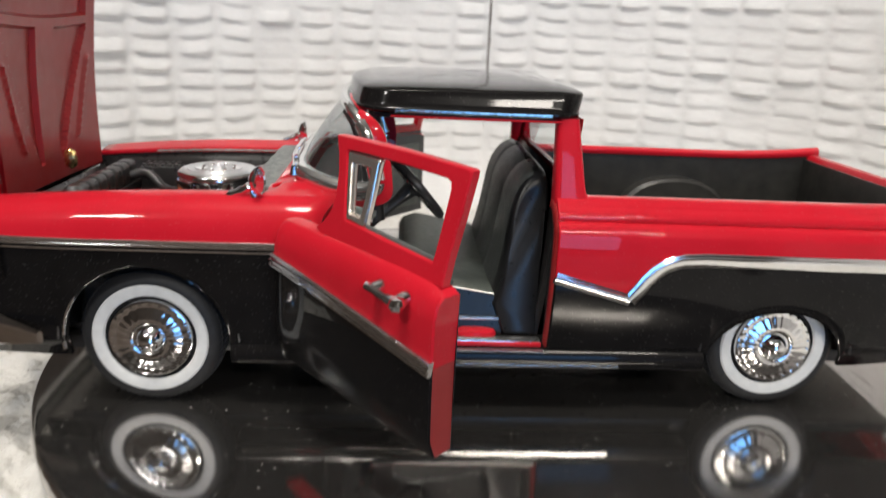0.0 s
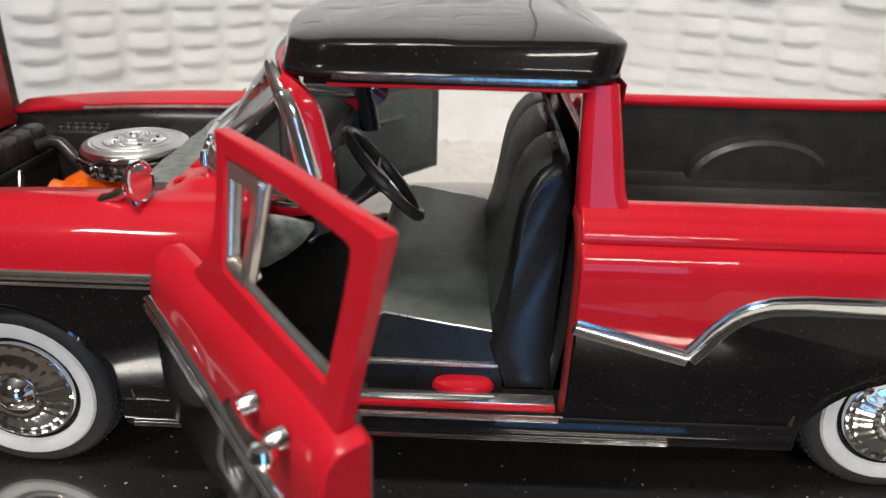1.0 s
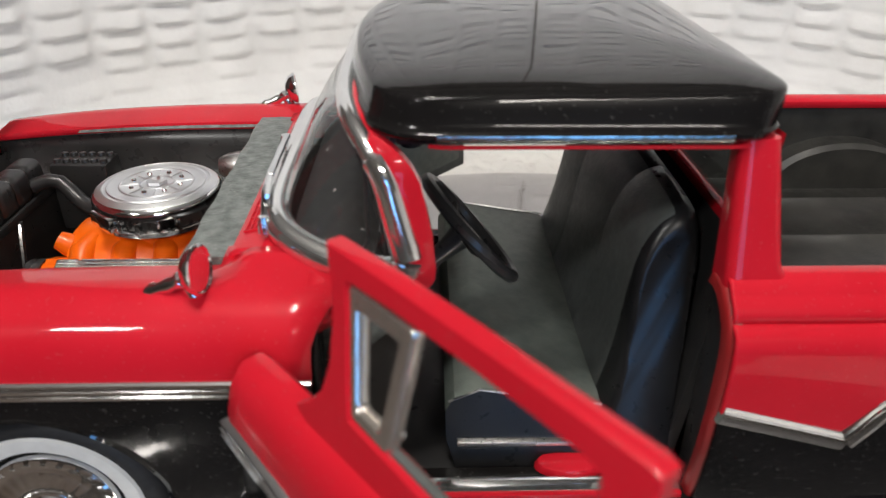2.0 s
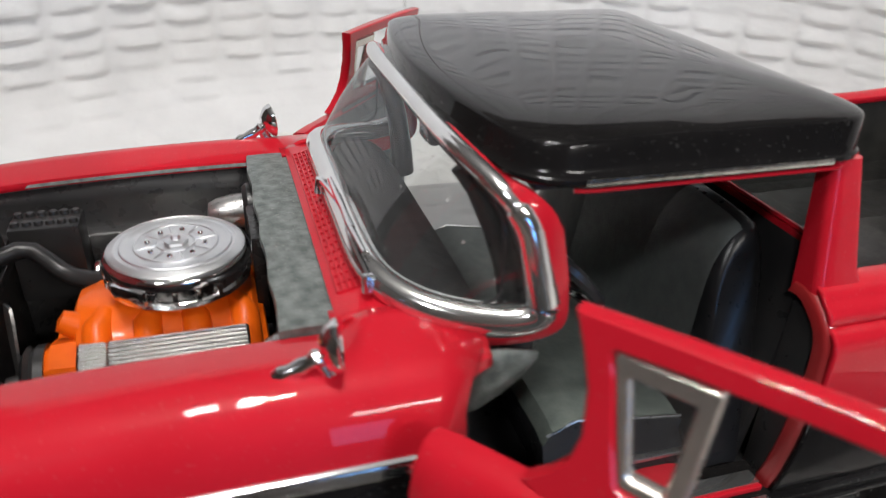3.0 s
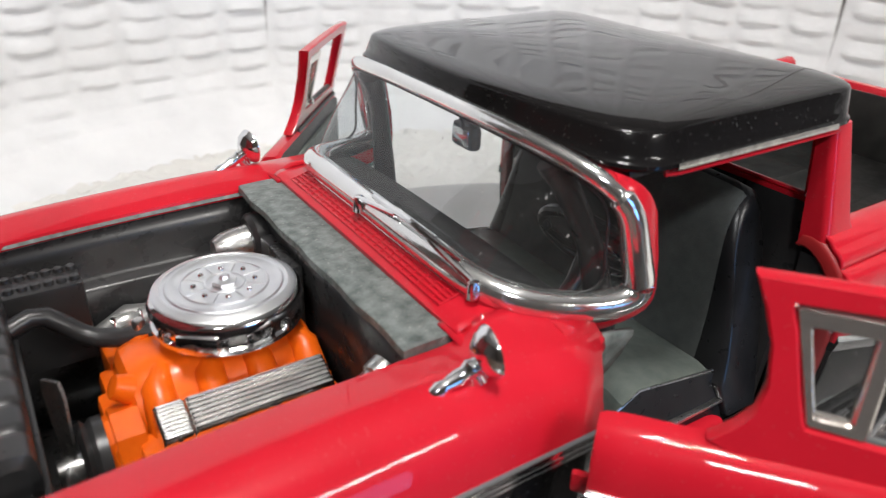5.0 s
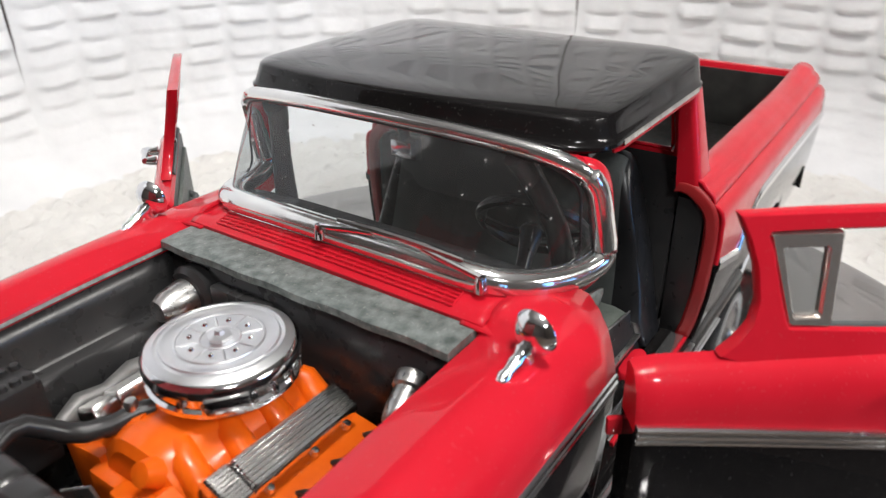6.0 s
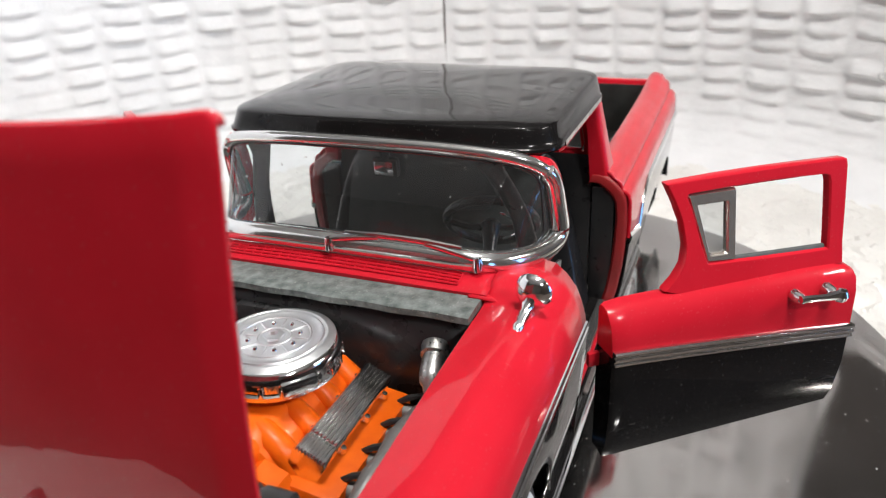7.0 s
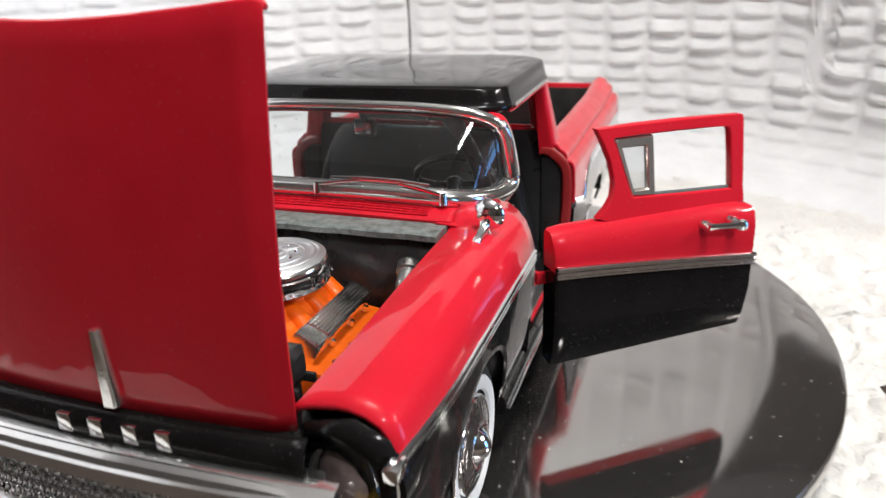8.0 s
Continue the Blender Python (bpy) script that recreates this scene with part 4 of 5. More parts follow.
def hood():
    def corner(y, w):
        """How far the rounded corner of the free edge falls away."""
        over = min(1.15, max(0.0, abs(y) - (w - 1.2)))
        return 1.2 - math.sqrt(1.2**2 - over**2)

    bm = bmesh.new()
    secs = []
    for f in spans(0, 1, 18):
        w = 35.4 + 1.0 * f
        ys = [w * math.sin(math.pi / 2 * k / 24) for k in range(-24, 25)]
        row = [(hood_x(y, f) + 9.0 * max(0.0, abs(y) / w - 0.9), y, hood_z(y, f) - corner(y, w) * f**10) for y in ys]
        secs.append(row)
    rim = secs[-1]
    for back, up in ((0.12, 0.25), (0.4, 0.38), (0.75, 0.2), (0.9, -0.2)):
        secs.append([(x + back, y, z + up) for x, y, z in rim])
    loft(bm, secs)
    lid = part("bonnet", bm, RED, car, "raised front-hinged bonnet, red enamel", thick=0.9)
    # pressed inner panel with ribs
    bm = bmesh.new()
    secs = []
    ys, fs = spans(-34, 34, 68), spans(0.015, 0.95, 70)
    for f in fs:
        row = []
        for y in ys:
            w = 33.6 + 0.4 * f
            depth = 2.4
            band = abs(f - 0.87)
            a = abs(y)
            if 0.12 < f < 0.76 and 3 < a < 30:
                slope = (f - 0.12) / 0.64
                if 6 < a < 8 + 20 * slope:
                    depth = 0.9
            if band < 0.055 and a < 28:
                depth = 0.9
            if 0.2 < f < 0.6 and abs(a - (14 + 24 * f)) < 1.0:
                depth = 3.2
            row.append((hood_x(y, f) + depth, y * w / 34, hood_z(y, f)))
        secs.append(row)
    loft(bm, secs)
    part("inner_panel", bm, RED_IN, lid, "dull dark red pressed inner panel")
    bm = bmesh.new()
    secs = [[(hood_x(y, f) + 3.0, y, hood_z(y, f)) for y in spans(-29, 29, 20)] for f in (0.945, 0.985)]
    loft(bm, secs)
    part("edge_plate", bm, COWL, lid, "grey metal plate at the free edge", thick=0.4)
    bm = bmesh.new()
    lathe(bm, [(0, 3.2), (1.1, 2.8), (1.6, 1.0), (1.2, -0.5)], Matrix.Translation((-127.6, 2.5, 58.8)) @ Matrix.Rotation(radians(90), 4, "Y") @ Matrix.Diagonal((2.2, 1, 1, 1)), 16)
    part("latch", bm, BRASS, lid, "small brass latch")
    bm = bmesh.new()
    loft(bm, [[(-134.6 - d, y - 1.0, z) for y, z in ((-1.6 + e, 52), (1.6 - e, 52), (1.2 - e, 62), (0.9 - e, 67), (-0.9 + e, 67), (-1.2 + e, 62))] for d, e in ((-1.5, 0.0), (0.0, 0.1), (0.6, 0.5))], closed=True, caps=True)
    part("crest", bm, SCREEN_CHROME, lid, "slim upright chrome ornament")


def nose():
    # panel under the bonnet edge with small blocks in place of letters
    bm = bmesh.new()
    loft(bm, [[(-130.5 - d - 2.6 * (1 - (y / 50) ** 2), y, z) for d, z in ((0.0, 50.6), (1.6, 49.6), (2.6, 47.0), (1.6, 43.5), (0.0, 42.5))] for y in spans(-38, 38, 24)])
    panel = part("header_panel", bm, BLACK, car, "black panel above the grille", thick=0.8)
    for y in (-11.0, -4.0, 3.5, 10.5):
        bm = bmesh.new()
        box(bm, (-0.5, -1.5, -1.9), (0.6, 1.5, 1.9), 0.3, Matrix.Translation((-135.6, y - 1.0, 47.6)))
        part("badge_block", bm, CHROME, panel, "small chrome block")
    # grille surround and mesh
    bm = bmesh.new()
    ring = []
    for k in range(64):
        a = 2 * math.pi * k / 64
        c, s = math.cos(a), math.sin(a)
        y, z = 46 * math.copysign(abs(c) ** 0.45, c), 34.5 + 8.5 * math.copysign(abs(s) ** 0.5, s)
        ring.append((-135.0 - 3.0 * (1 - (y / 50) ** 2), y, z))
    tube(bm, ring, 1.6, 8, closed=True)
    loft(bm, [[(-132.6 - d - 3.0 * (1 - (y / 50) ** 2), y, z) for d, z in ((0.0, 44.6), (1.8, 44.2), (4.6, 42.6), (5.2, 40.6), (3.0, 39.6))] for y in spans(-44, 44, 24)])
    grille = part("grille", bm, SCREEN_CHROME, car, "wide chrome mesh grille")
    bm = bmesh.new()
    for z in spans(28, 41.5, 5):
        tube(bm, [(-132.6 - 3.0 * (1 - (y / 50) ** 2), y, z) for y in spans(-44, 44, 16)], 0.45, 6)
    for y in spans(-42, 42, 28):
        tube(bm, [(-132.2 - 3.0 * (1 - (y / 50) ** 2), y, z) for z in (27, 34, 42)], 0.4, 6)
    for z in spans(28, 41.5, 5):
        for y in spans(-42, 42, 28):
            lathe(bm, [(0, 1.3), (0.9, 0.3), (1.0, -0.4)], Matrix.Translation((-133.2 - 3.0 * (1 - (y / 50) ** 2), y, z)) @ Matrix.Rotation(radians(-90), 4, "Y"), 5)
    part("grille_mesh", bm, CHROME, grille, "crossed grille bars")
    bm = bmesh.new()
    loft(bm, [[(-129.8 - 3.0 * (1 - (y / 50) ** 2), y, z) for z in (24, 44)] for y in spans(-48, 48, 12)])
    part("grille_back", bm, SILVER, grille, "dull silver panel behind the bars", thick=0.4)
    for side in (-1, 1):
        bm = bmesh.new()
        lathe(bm, [(0, 0.9), (1.3, 0.7), (1.9, 0.1), (2.0, -3)], Matrix.Translation((-134.0, side * 46.2, 37.6)) @ Matrix.Rotation(radians(-90), 4, "Y"), 20)
        part("parking_lamp", bm, AMBER, grille, "amber parking lamp")
        # headlamp pod
        bm = bmesh.new()
        m = Matrix.Translation((-127.5, side * 45.0, 42.6)) @ Matrix.Rotation(radians(-90), 4, "Y")
        lathe(bm, [(10.5, -6), (10.2, 1.0), (9.4, 3.2), (8.4, 3.4), (7.4, 2.4)], m, 32)
        pod = part("headlamp", bm, BLACK, car, "round headlamp in a black bezel")
        bm = bmesh.new()
        lathe(bm, [(0, 4.6), (3, 4.3), (5.6, 3.4), (7.0, 2.2), (7.2, 1.0)], m, 28)
        part("lens", bm, LENS, pod, "clear ribbed lens")
        bm = bmesh.new()
        lathe(bm, [(7.2, 2.2), (7.6, 3.2), (8.3, 3.3), (8.5, 2.4)], m, 28)
        part("rim", bm, SILVER, pod, "dull lamp ring")
        bm = bmesh.new()
        prof = [(53, 20), (54, 34), (54.2, 47), (52, 52), (46, 55), (37, 53)]
        inner = [(44, 27), (46, 36), (48, 43), (46, 47), (43, 49), (37, 49)]
        loft(bm, [[(-130, side * y, z) for y, z in prof], [(-131.4, side * y, z) for y, z in inner]])
        part("nose_panel", bm, BLACK, car, "black panel beside the grille", thick=0.8)
        bm = bmesh.new()
        box(bm, (-133.6, min(side * 51.5, side * 54.4), 46.2), (-129, max(side * 51.5, side * 54.4), 49.2), 0.8)
        part("brow_tip", bm, CHROME, pod, "chrome tip")
    bm = bmesh.new()
    prof = [(0, 16), (-2.4, 17), (-3.6, 20), (-3.8, 24), (-2.8, 27), (0, 28.4), (2, 27), (2, 17)]
    secs = []
    for k in range(41):
        y = -57 + 114 * k / 40
        back = 24 * max(0.0, (abs(y) - 40) / 17) ** 2.4
        slim = 1 - 0.72 * max(0.0, (abs(y) - 46) / 11) ** 2
        secs.append([(-140.5 + 3.5 * (y / 57) ** 2 + back + x * slim, y, 21.5 + (z - 21.5) * slim) for x, z in prof])
    loft(bm, secs, closed=True, caps=True)
    bumper = part("front_bumper", bm, CHROME, car, "wrap-round chrome front bumper")
    for side in (-1, 1):
        bm = bmesh.new()
        lathe(bm, [(0, 7), (2.4, 6), (4.0, 2), (4.4, -2)], Matrix.Translation((-143, side * 24, 24)) @ Matrix.Rotation(radians(-90), 4, "Y"), 20)
        part("over_rider", bm, CHROME, bumper, "rounded chrome over-rider")


def rib_block(bm, lo, hi, ribs, m):
    """A slab with lengthwise ribs on top."""
    prof = [(lo[1], lo[2]), (lo[1] - 0.4, hi[2] - 1.2)]
    w = (hi[1] - lo[1]) / (2 * ribs)
    for k in range(ribs):
        y = lo[1] + 2 * k * w
        prof += [(y + 0.1 * w, hi[2] - 0.1), (y + 0.4 * w, hi[2]), (y + 0.9 * w, hi[2]), (y + 1.25 * w, hi[2] - 0.1), (y + 1.4 * w, hi[2] - 0.42), (y + 1.9 * w, hi[2] - 0.42)]
    prof += [(hi[1] + 0.4, hi[2] - 1.2), (hi[1], lo[2])]
    loft(bm, [[m @ Vector((x, y, z - d)) for y, z in prof] for x, d in ((lo[0], 0.5), (lo[0] + 0.4, 0), (hi[0] - 0.4, 0), (hi[0], 0.5))], closed=True, caps=True)


def engine_bay():
    # tub
    for side in (-1, 1):
        bm = bmesh.new()
        loft(bm, [[(x, side * y, z) for y, z in ((36.6, 57.2 + nose_drop(x) * 0.8), (36.2, 52), (35.6, 46.4), (35.0, 45.6), (32.8, 45.2), (32.2, 44.6), (31.0, 40), (29.5, 28), (28.6, 18))] for x in spans(-130, -60, 12)])
        part("inner_fender", bm, BAY, car, "satin black inner wing", thick=0.5)
        bm = bmesh.new()
        tube(bm, [(x, side * 36.4, 57.6 + nose_drop(x) * 0.85) for x in spans(-128, -62, 16)], 0.7, 6)
        part("bay_edge", bm, COWL, car, "grey bay edge strip")
    bm = bmesh.new()
    loft(bm, [[(-60.6, y, z) for z in (15, 40, cowl_z(y) - 3.4)] for y in spans(-36, 36, 12)])
    part("firewall", bm, BAY, car, "satin black bulkhead", thick=0.6)
    bm = bmesh.new()
    box(bm, (-130, -36, 15.2), (-62, 36, 17.2), 0.4)
    part("bay_floor", bm, PLASTIC, car, "black bay floor")
    bm = bmesh.new()
    loft(bm, [[(-129.0, y, z) for z in (15, 40, 51)] for y in spans(-38, 38, 8)])
    part("bay_front", bm, BAY, car, "black front panel of the bay", thick=0.6)

    bm = bmesh.new()
    box(bm, (-100, -11.5, 18), (-63, 11.5, 40), 1.5)
    engine = part("engine", bm, ORANGE, car, "bright orange engine block")
    bm = bmesh.new()
    secs = []
    for x, g in ((-97.5, 0.75), (-96.5, 0.92), (-94, 1.0), (-68, 1.0), (-65.5, 0.92), (-64.5, 0.75)):
        prof = [(-12, 38), (-11, 42.5), (-8.5, 45.5), (-6.5, 47.6), (-4, 48.6), (0, 48.8), (4, 48.6), (6.5, 47.6), (8.5, 45.5), (11, 42.5), (12, 38)]
        secs.append([(x, y * g, 38 + (z - 38) * g) for y, z in prof])
    loft(bm, secs, caps=True)
    part("intake_manifold", bm, ORANGE, engine)
    bm = bmesh.new()
    lathe(bm, [(7.4, 46), (6.8, 49), (6.0, 50.4), (5.6, 52), (0, 52)], Matrix.Translation((-78, 0, 0)), 24)
    part("carburettor_base", bm, ORANGE, engine)
    for side in (-1, 1):
        bm = bmesh.new()
        m = Matrix.Translation((0, side * 16.0, 35.5)) @ Matrix.Rotation(radians(-8 * side), 4, "X")
        box(bm, (-98, -6.4, -12), (-64, 5.2, 5.0), 1.4, m)
        part("cylinder_head", bm, ORANGE, engine)
        for k in range(4):
            bm = bmesh.new()
            x = -93 + 8.6 * k
            tube(bm, [(x + (1.5 if k < 2 else -1.5), side * 4.0, 46.6), (x, side * 7.5, 45.6), (x, side * 10.5, 42.5), (x, side * 13, 38)], [2.4, 2.7, 2.9, 3.0], 10)
            part("intake_runner", bm, ORANGE, engine)
    bm = bmesh.new()
    box(bm, (-101.5, -13.5, 22), (-97.5, 3, 41.0), 1.2)
    part("timing_cover", bm, ORANGE, engine)
    bm = bmesh.new()
    lathe(bm, [(0, 3), (4.6, 2.8), (5.4, 2.0), (5.6, 0.6), (6.6, 0.4), (6.8, -3), (6.8, -4)], Matrix.Translation((-100.5, -8, 37.5)) @ Matrix.Rotation(radians(-90), 4, "Y"), 8)
    part("water_pump", bm, ORANGE, engine)
    bm = bmesh.new()
    lathe(bm, [(0, 3), (2.0, 2.6), (2.6, 0), (2.6, -6)], Matrix.Translation((-97, -4.5, 45.5)) @ Matrix.Rotation(radians(-60), 4, "Y"), 16)
    part("coolant_neck", bm, ORANGE, engine)
    # air cleaner
    bm = bmesh.new()
    m = Matrix.Translation((-78, 0, 0))
    lathe(bm, [(12.3, 57.4), (12.9, 57.0), (13.2, 56.4), (13.3, 55.2), (12.6, 54.8), (12.5, 52.8), (13.1, 52.4), (13.0, 51.4), (11.0, 50.4), (7.0, 50.2)], m, 64)
    cleaner = part("air_cleaner", bm, CHROME, engine, "round chrome air cleaner with embossed lid")
    bm = bmesh.new()
    lathe(bm, [(0, 58.2), (1.0, 58.2), (1.3, 57.95), (2.4, 57.95), (2.7, 58.0), (3.4, 58.0), (3.7, 57.96), (6.2, 57.96), (6.6, 58.02), (7.2, 58.02), (7.6, 57.97), (9.3, 57.97), (9.5, 58.12), (9.9, 58.12), (10.1, 57.9), (10.6, 57.9), (10.8, 58.05), (11.2, 58.0), (11.5, 57.75), (12.0, 57.7), (12.4, 57.4), (12.35, 57.0)], m, 64)
    part("lid", bm, SATIN, cleaner, "satin grey lid with fine rings")
    for k in range(7):
        bm = bmesh.new()
        t = radians(200 + 17 * k)
        box(bm, (12.4, -0.5, -1.2), (13.5, 0.5, 1.4), 0.3, Matrix.Translation((-78, 0, 53.4)) @ Matrix.Rotation(t, 4, "Z"))
        part("clip", bm, CHROME, cleaner)
    for k in range(8):
        a = 2 * math.pi * k / 8 + 0.2
        c, s = math.cos(a), math.sin(a)
        bm = bmesh.new()
        tube(bm, [(-78 + r * c, r * s, 58.0) for r in (3.6, 4.2, 6.4, 7.2)], [0.1, 0.22, 0.2, 0.1], 8)
        part("spoke", bm, SATIN, cleaner)
        bm = bmesh.new()
        lathe(bm, [(0, 0.55), (0.35, 0.45), (0.55, 0.15), (0.6, -0.1)], Matrix.Translation((-78 + 5.2 * math.cos(a + 0.39), 5.2 * math.sin(a + 0.39), 58.0)), 10)
        part("lid_stud", bm, CHROME, cleaner)
    for r in (3.4, 7.4):
        bm = bmesh.new()
        tube(bm, [(-78 + r * math.cos(t), r * math.sin(t), 57.98) for t in spans(0, 2 * math.pi, 48)[:-1]], 0.24, 8, closed=True)
        part("lid_ring", bm, SATIN, cleaner)
    bm = bmesh.new()
    lathe(bm, [(0, 59.6), (0.7, 59.5), (1.0, 58.9), (2.2, 58.6), (2.2, 58)], m, 6)
    part("wing_nut", bm, SATIN, cleaner, "wing nut on the lid")
    bm = bmesh.new()
    a = radians(232)
    m2 = Matrix.Translation((-78, 0, 53.4)) @ Matrix.Rotation(a, 4, "Z")
    box(bm, (11.0, -3.6, -1.0), (14.0, 3.6, 2.2), 0.7, m2)
    part("snorkel", bm, CHROME, cleaner, "chrome intake snorkel")
    for side in (-1, 1):
        bm = bmesh.new()
        m = Matrix.Translation((-80.8, side * 16.0, 44.2)) @ Matrix.Rotation(radians(-26 * side), 4, "X")
        rib_block(bm, (-9.5, -2.9, -3.4), (14, 2.9, 3.0), 7, m)
        cover = part("valve_cover", bm, FINNED, engine, "finned chrome valve cover")
        bm = bmesh.new()
        rib_block(bm, (-14.4, -3.1, -3.6), (-9.7, 3.1, 2.7), 9, m)
        part("end_block", bm, FINNED, cover, "bright grooved end block")
        for x in (-6, 4, 12):
            for dy in (-3.5, 3.5):
                bm = bmesh.new()
                lathe(bm, [(0, 0.9), (0.6, 0.8), (0.8, -0.6)], m @ Matrix.Translation((x, dy, -1.4)), 8)
                part("bolt", bm, FINNED, cover)
        bm = bmesh.new()
        for k in range(4):
            x = -93 + 8.2 * k
            tube(bm, [(x, side * 19, 36.5), (x + 0.5, side * 22.0, 37.6), (x + 1, side * 25, 37.2)], [1.5, 1.9, 1.7], 10)
        tube(bm, [(-97, side * 26, 38.5), (-91, side * 26.8, 40.6), (-86, side * 26.6, 40.0), (-80, side * 27.0, 41.0), (-74, side * 26.8, 40.2), (-69, side * 26.6, 38.6), (-64, side * 25, 31)], [1.6, 2.3, 1.9, 2.4, 2.0, 2.1, 1.8], 12)
        part("exhaust_manifold", bm, DULL, engine, "dull grey exhaust manifold")
        bm = bmesh.new()
        for k in range(4):
            x = -92 + 8.2 * k
            tube(bm, [(x, side * 20.0, 38.4), (x, side * 23.5, 40.9), (x + 1.5, side * 27.0, 41.4), (x + 2, side * 29.0, 39.0)], 0.7, 8)
        part("ignition_lead", bm, PLASTIC, engine, "black ignition leads")
    bm = bmesh.new()
    lathe(bm, [(0, 51.2), (0.9, 51.0), (1.2, 50.4), (1.0, 47.6), (1.5, 47.2), (1.5, 43)], Matrix.Translation((-92.0, 7.0, 0)), 14)
    part("thermostat_housing", bm, SILVER, engine, "silver thermostat housing")
    bm = bmesh.new()
    m = Matrix.Translation((-107.5, -7, 35)) @ Matrix.Rotation(radians(-90), 4, "Y")
    lathe(bm, [(0, 2.4), (2.2, 2.2), (2.6, 0), (2.6, -3)], m, 16)
    for k in range(4):
        r = m @ Matrix.Rotation(radians(90 * k + 18), 4, "Z") @ Matrix.Rotation(radians(24), 4, "X")
        secs = [[r @ Vector((d, w * s, t)) for s, t in ((-1, -0.25), (1, -0.25), (1, 0.25), (-1, 0.25))] for d, w in ((2, 1.6), (7, 2.6), (13, 3.2), (15.5, 2.6))]
        loft(bm, secs, closed=True, caps=True)
    part("fan", bm, SILVER, engine, "grey four-bladed fan")
    bm = bmesh.new()
    lathe(bm, [(0, 2), (5.6, 2), (6.8, 1.2), (6.0, 0.4), (6.8, -0.4), (6.8, -2), (0, -2)], Matrix.Translation((-104.0, -8, 36.5)) @ Matrix.Rotation(radians(-90), 4, "Y"), 24)
    part("pulley", bm, PLASTIC, engine, "black belt pulley")
    # radiator with top tank
    bm = bmesh.new()
    box(bm, (-118, -25.5, 18), (-112, 25.5, 50), 0.8)
    rad = part("radiator", bm, PLASTIC, car, "black radiator with banded top tank")
    bm = bmesh.new()
    secs = []
    for i in range(57):
        y = -27.0 + 46.0 * i / 56
        groove = 0.86 + 0.14 * min(1.0, 1.6 * abs(math.sin(math.pi * (i % 8) / 8)) ** 0.5)
        end = 0.7 if i in (0, 56) else 1.0
        row = []
        for k in range(20):
            a = 2 * math.pi * k / 20
            c, d = math.cos(a), math.sin(a)
            row.append((-114.2 + 3.0 * groove * end * math.copysign(abs(c) ** 0.55, c), y, 52.3 + 4.0 * groove * end * math.copysign(abs(d) ** 0.55, d)))
        secs.append(row)
    loft(bm, secs, closed=True, caps=True)
    part("top_tank", bm, PLASTIC, rad, "pleated black top tank")
    for x in (-117.4, -111.0):
        bm = bmesh.new()
        box(bm, (x - 0.5, -28, 47.2), (x + 0.5, 20, 49.2), 0.3)
        part("tank_flange", bm, PLASTIC, rad)
    bm = bmesh.new()
    tube(bm, [(-111.5, 13, 51.5), (-108, 14, 52.4), (-105.5, 14, 52), (-103, 13, 50), (-101, 12, 48.2), (-98.5, 10.5, 47.2), (-95, 8.5, 47.2), (-91, 6.5, 48.2), (-89, 5.5, 48)], 1.75, 12)
    part("hose", bm, PLASTIC, rad, "curved black coolant hose")
    # battery box with rivet heads
    bm = bmesh.new()
    box(bm, (-111.6, 21.6, 36), (-98.0, 30.4, 53), 0.8)
    batt = part("battery", bm, PLASTIC, car, "black battery box")
    for k in range(6):
        for y in (23.8, 28.2):
            bm = bmesh.new()
            lathe(bm, [(0, 1.0), (0.8, 0.8), (1.0, 0)], Matrix.Translation((-110.2 + 2.2 * k, y, 53)), 10)
            part("filler_cap", bm, PLASTIC, batt)
    # cylinders on the bulkhead
    bm = bmesh.new()
    m = Matrix.Translation((-62.5, 27, 50.5)) @ Matrix.Rotation(radians(-90), 4, "Y")
    lathe(bm, [(0, 2.5), (5.2, 2.4), (6.2, 1.4), (6.2, -1)], m, 24)
    motor = part("wiper_motor", bm, PLASTIC, car, "black round housing with silver cylinder")
    bm = bmesh.new()
    lathe(bm, [(0, 10.2), (2.2, 9.8), (3.2, 8), (3.8, 5), (4.0, 2)], m, 20)
    part("cylinder", bm, SILVER, motor, "silver cylinder")
    bm = bmesh.new()
    m = Matrix.Translation((-62.0, -28.0, 50.6)) @ Matrix.Rotation(radians(14), 4, "Z") @ Matrix.Rotation(radians(-112), 4, "Y")
    lathe(bm, [(0, 12.4), (0.8, 12.2), (1.0, 11.2), (0.8, 10.8), (1.3, 10.2), (1.6, 9.0), (2.3, 8.2), (2.6, 6), (2.4, 2), (3.0, 1.6), (3.0, -1)], m, 20)
    part("master_cylinder", bm, SILVER, car, "silver cylinder on the bulkhead")
    bm = bmesh.new()
    box(bm, (-64.5, 4, 36), (-61.8, 20, 55), 0.6)
    part("heater_box", bm, BAY, car, "black box on the bulkhead")


# ---------------------------------------------------------------- doors and mirrors
DOOR_LEN = 62.0


